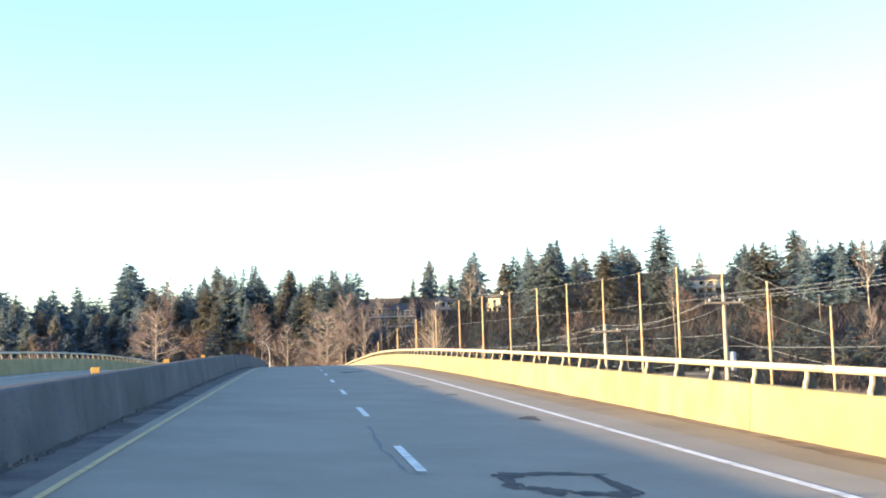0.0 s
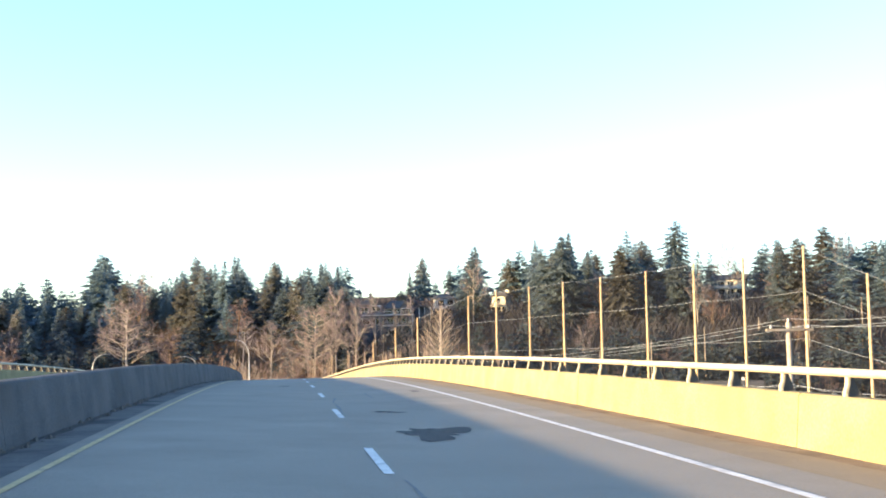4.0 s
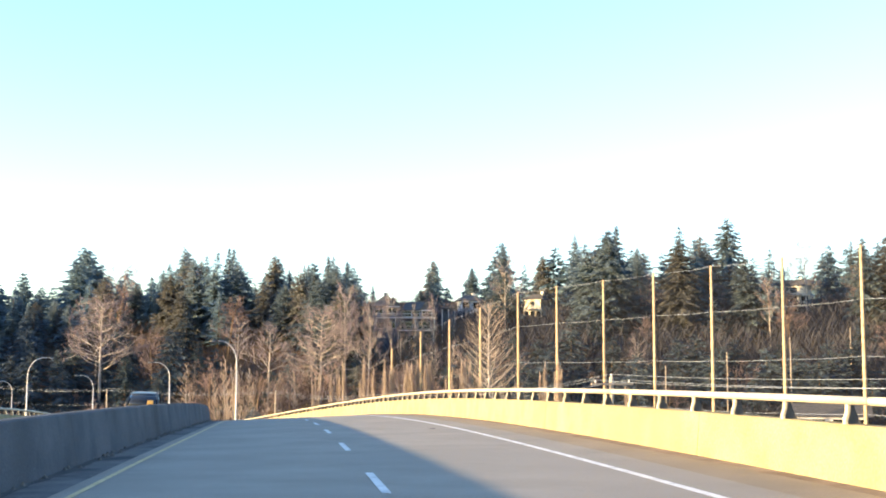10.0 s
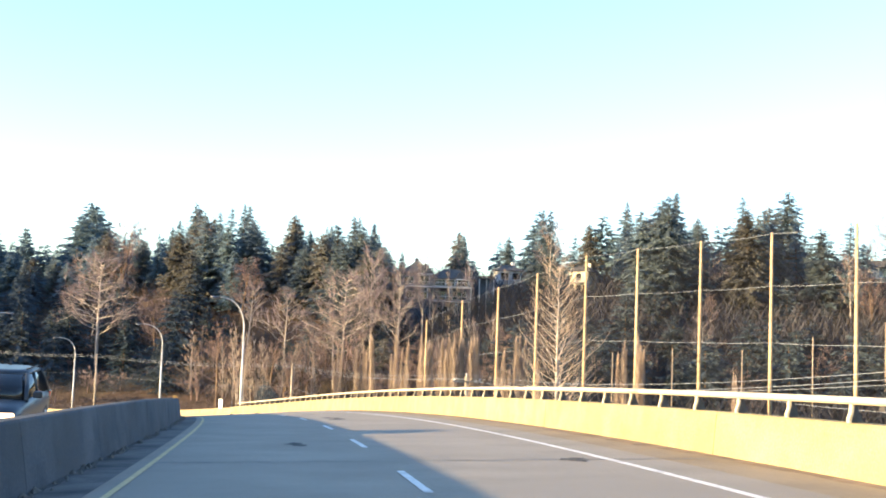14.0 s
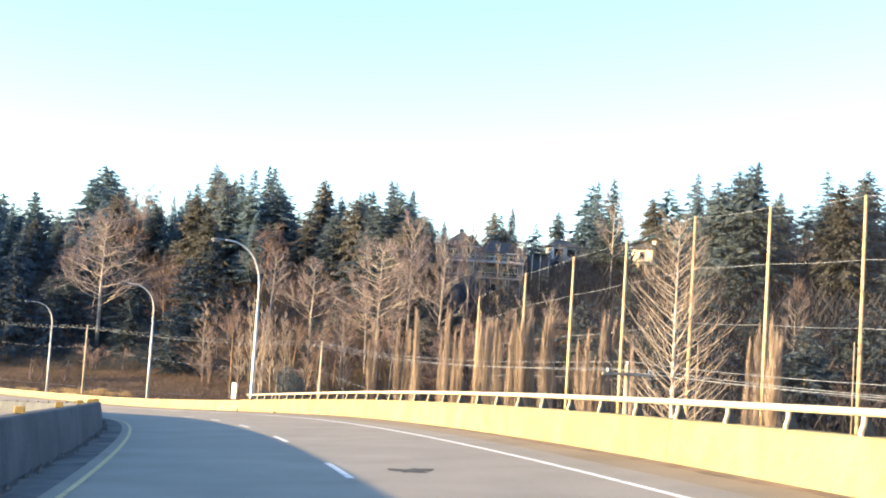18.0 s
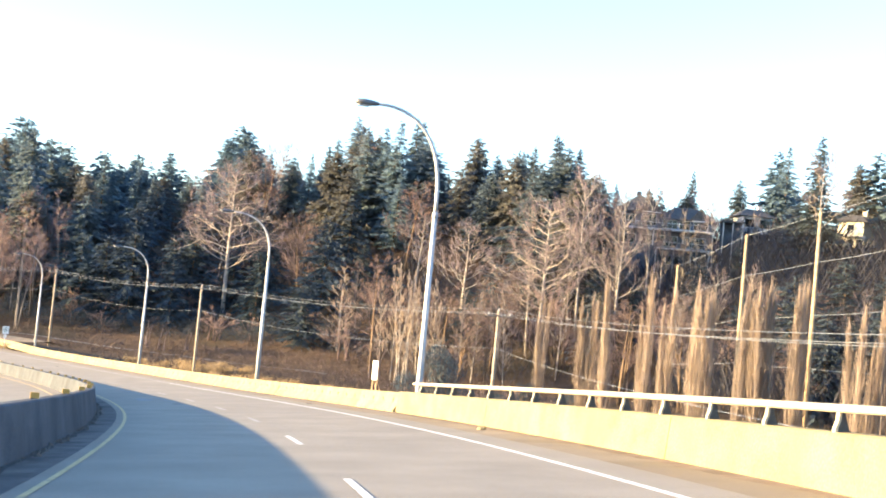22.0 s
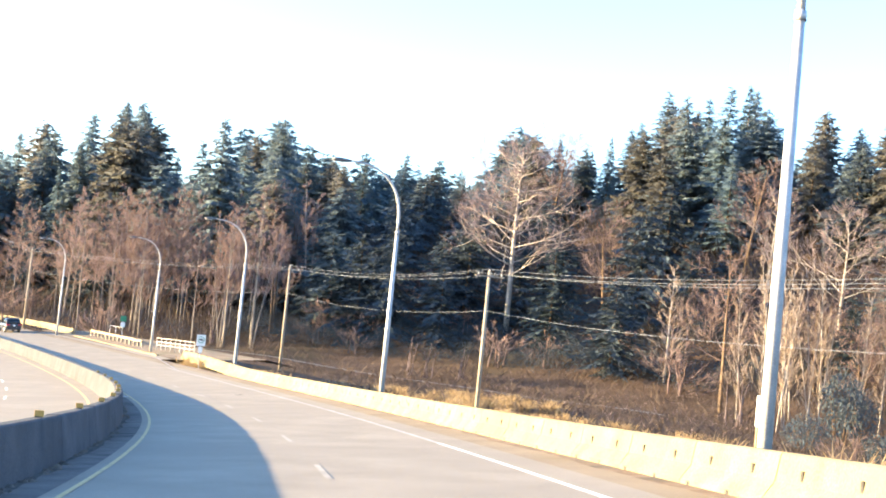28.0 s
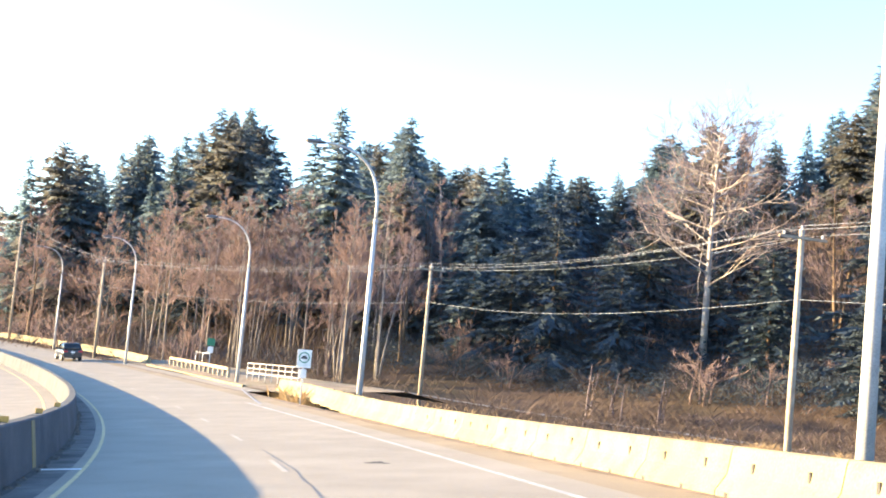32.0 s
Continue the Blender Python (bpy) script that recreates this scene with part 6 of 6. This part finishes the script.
# ---- signs, rails and posts by the access road ----
WHITEBOARD = material("white_sign_face", (0.66, 0.66, 0.64), (0.80, 0.80, 0.78), 3, 0.5, 0, 0.05, 40)
GREEN = material("green_sign_face", (0.02, 0.16, 0.08), (0.03, 0.22, 0.11), 3, 0.5, 0, 0.05, 40)
PIPE = material("white_painted_pipe", (0.42, 0.41, 0.38), (0.58, 0.56, 0.52), 4, 0.6, 0.1, 0.1, 40)

z = height(-15, 359.4)
sign = thing("roadside_board", "tall white board on two wooden legs with props", "sign", at=Matrix.Translation((-15, 359.4, z)) @ pose(0, 0, 0, 0, 0, -32))
bm = bmesh.new()
box(bm, -0.42, 0.42, -0.03, 0.03, -9.7 - z - 2.5, -9.7 - z, 0.01)
part("board", bm, WHITEBOARD, sign)
for dx in (-0.3, 0.3):
    bm = bmesh.new()
    box(bm, dx - 0.06, dx + 0.06, 0.04, 0.14, -0.3, -9.7 - z - 0.4, 0.01)
    part("leg", bm, WOOD, sign)
    bm = bmesh.new()
    tube(bm, [(dx, 0.12, 2.2), (dx, 1.5, -0.2)], [0.05, 0.05], 6)
    part("prop", bm, WOOD, sign)

p = Vector((-60.0, 349.6, 0))
z = height(p.x, p.y)
sign = thing("permit_sign", "white square road sign with a green ring and a black car", "road sign", at=Matrix.Translation((p.x, p.y, z)) @ pose(0, 0, 0, 0, 0, 22))
t = -9.25 - z
bm = bmesh.new()
box(bm, -0.04, 0.04, 0.0, 0.05, -0.4, t, 0.01)
part("post", bm, STEEL, sign)
bm = bmesh.new()
box(bm, -0.36, 0.36, -0.03, -0.005, t - 0.92, t, 0.01)
face = part("panel", bm, WHITEBOARD, sign)
bm = bmesh.new()
bmesh.ops.create_circle(bm, segments=32, radius=0.28, matrix=Matrix.Translation((0, -0.034, t - 0.40)) @ pose(0, 0, 0, 90, 0, 0))
inner = bmesh.ops.extrude_edge_only(bm, edges=bm.edges[:])
bmesh.ops.scale(bm, vec=(0.8, 1, 0.8), space=Matrix.Translation((0, 0, -(t - 0.40))), verts=[v for v in inner["geom"] if isinstance(v, bmesh.types.BMVert)])
part("ring", bm, GREEN, face)
bm = bmesh.new()
box(bm, -0.16, 0.16, -0.036, -0.032, t - 0.47, t - 0.38)
box(bm, -0.10, 0.10, -0.036, -0.032, t - 0.38, t - 0.31)
part("car_symbol", bm, BLACK, face)
bm = bmesh.new()
box(bm, -0.17, 0.17, -0.03, -0.005, t - 1.45, t - 1.0, 0.01)
part("tab", bm, WHITEBOARD, sign)

p = road(409, 13.2)
z = p.z - 0.05
sign = thing("guide_sign", "small green guide sign over a white panel", "road sign", at=Matrix.Translation((p.x, p.y, z)) @ pose(0, 0, 0, 0, 0, 30))
bm = bmesh.new()
box(bm, -0.04, 0.04, 0.0, 0.05, -0.4, 2.6, 0.01)
part("post", bm, STEEL, sign)
bm = bmesh.new()
box(bm, -0.36, 0.36, -0.03, -0.005, 1.95, 2.65, 0.01)
part("panel", bm, GREEN, sign)
bm = bmesh.new()
box(bm, -0.26, 0.26, -0.03, -0.005, 1.25, 1.85, 0.01)
part("panel", bm, WHITEBOARD, sign)


def pipe_rail(s0, s1, d0, d1, posts, h, rails, name, label, mat, r):
    top = thing(name, label, "railing")
    pts = [road(s0 + (s1 - s0) * k / (posts - 1), d0 + (d1 - d0) * k / (posts - 1)) for k in range(posts)]
    for q in pts:
        bm = bmesh.new()
        tube(bm, [q - Vector((0, 0, 0.3)), q + Vector((0, 0, h))], [r, r], 8)
        part("post", bm, mat, top)
    for k in range(rails):
        bm = bmesh.new()
        zz = Vector((0, 0, h * (1 - 0.9 * k / max(1, rails))))
        tube(bm, [q + zz for q in pts], [r * 0.9] * len(pts), 8)
        part("rail", bm, mat, top)


pipe_rail(372.5, 383, 10.5, 9.6, 9, 1.2, 3, "pipe_railing", "white pipe railing with three rails at the creek", PIPE, 0.035)
pipe_rail(410, 416, 13.5, 13.8, 3, 1.1, 1, "pipe_gate", "thin metal bar gate beside the path", STEEL, 0.03)
top = thing("guard_rail", "low timber guard rail on short posts", "guard rail")
for k in range(14):
    s = 387 + 25 * k / 13
    q = road(s, 9.2 + 1.1 * k / 13)
    bm = bmesh.new()
    box(bm, -0.1, 0.1, -0.1, 0.1, -0.3, 0.55, 0.015)
    o = part("post", bm, GREYWOOD, top)
    o.matrix_basis = Matrix.Translation(q) @ pose(0, 0, 0, 0, 0, heading(s))
    if k < 13:
        bm = bmesh.new()
        box(bm, -0.12, 0.12, 0.01, 1.91, 0.48, 0.72, 0.02)
        o = part("beam", bm, WOOD, top)
        o.matrix_basis = Matrix.Translation(q) @ pose(0, 0, 0, 0, 0, heading(s) - 2.4)
for s, d, hh in ((306, 30, 1.4), (288, 24, 1.2), (330, 34, 1.2), (352, 13.5, 1.3), (420, 11.5, 1.1)):
    q = road(s, d)
    q.z = height(q.x, q.y)
    bm = bmesh.new()
    box(bm, -0.06, 0.06, -0.06, 0.06, -0.3, hh, 0.01)
    o = part("marker_post", bm, GREYWOOD)
    o.matrix_basis = Matrix.Translation(q)
    tagged(o, "short weathered wooden marker post in the grass", "post", "marker posts")

# gravel path along the ditch
PATHM = material("grey_gravel_path", (0.16, 0.15, 0.14), (0.25, 0.235, 0.22), 2, 0.95, 0, 0.5, 20)
vs, fs = [], []
route = PATH_ROUTE
for k in range(43):
    f = k / 42 * (len(route) - 1)
    i = min(int(f), len(route) - 2)
    a_, b_ = Vector(route[i]), Vector(route[i + 1])
    c = a_.lerp(b_, f - i)
    t = (b_ - a_).normalized()
    for sg in (-0.9, 0.9):
        x, y = c.x - t.y * sg, c.y + t.x * sg
        vs.append((x, y, height(x, y) + 0.12))
fs = [(2 * k, 2 * k + 1, 2 * k + 3, 2 * k + 2) for k in range(42)]
tagged(from_lists("path", vs, fs, PATHM), "narrow grey gravel path through the field", "path", kind="structure")
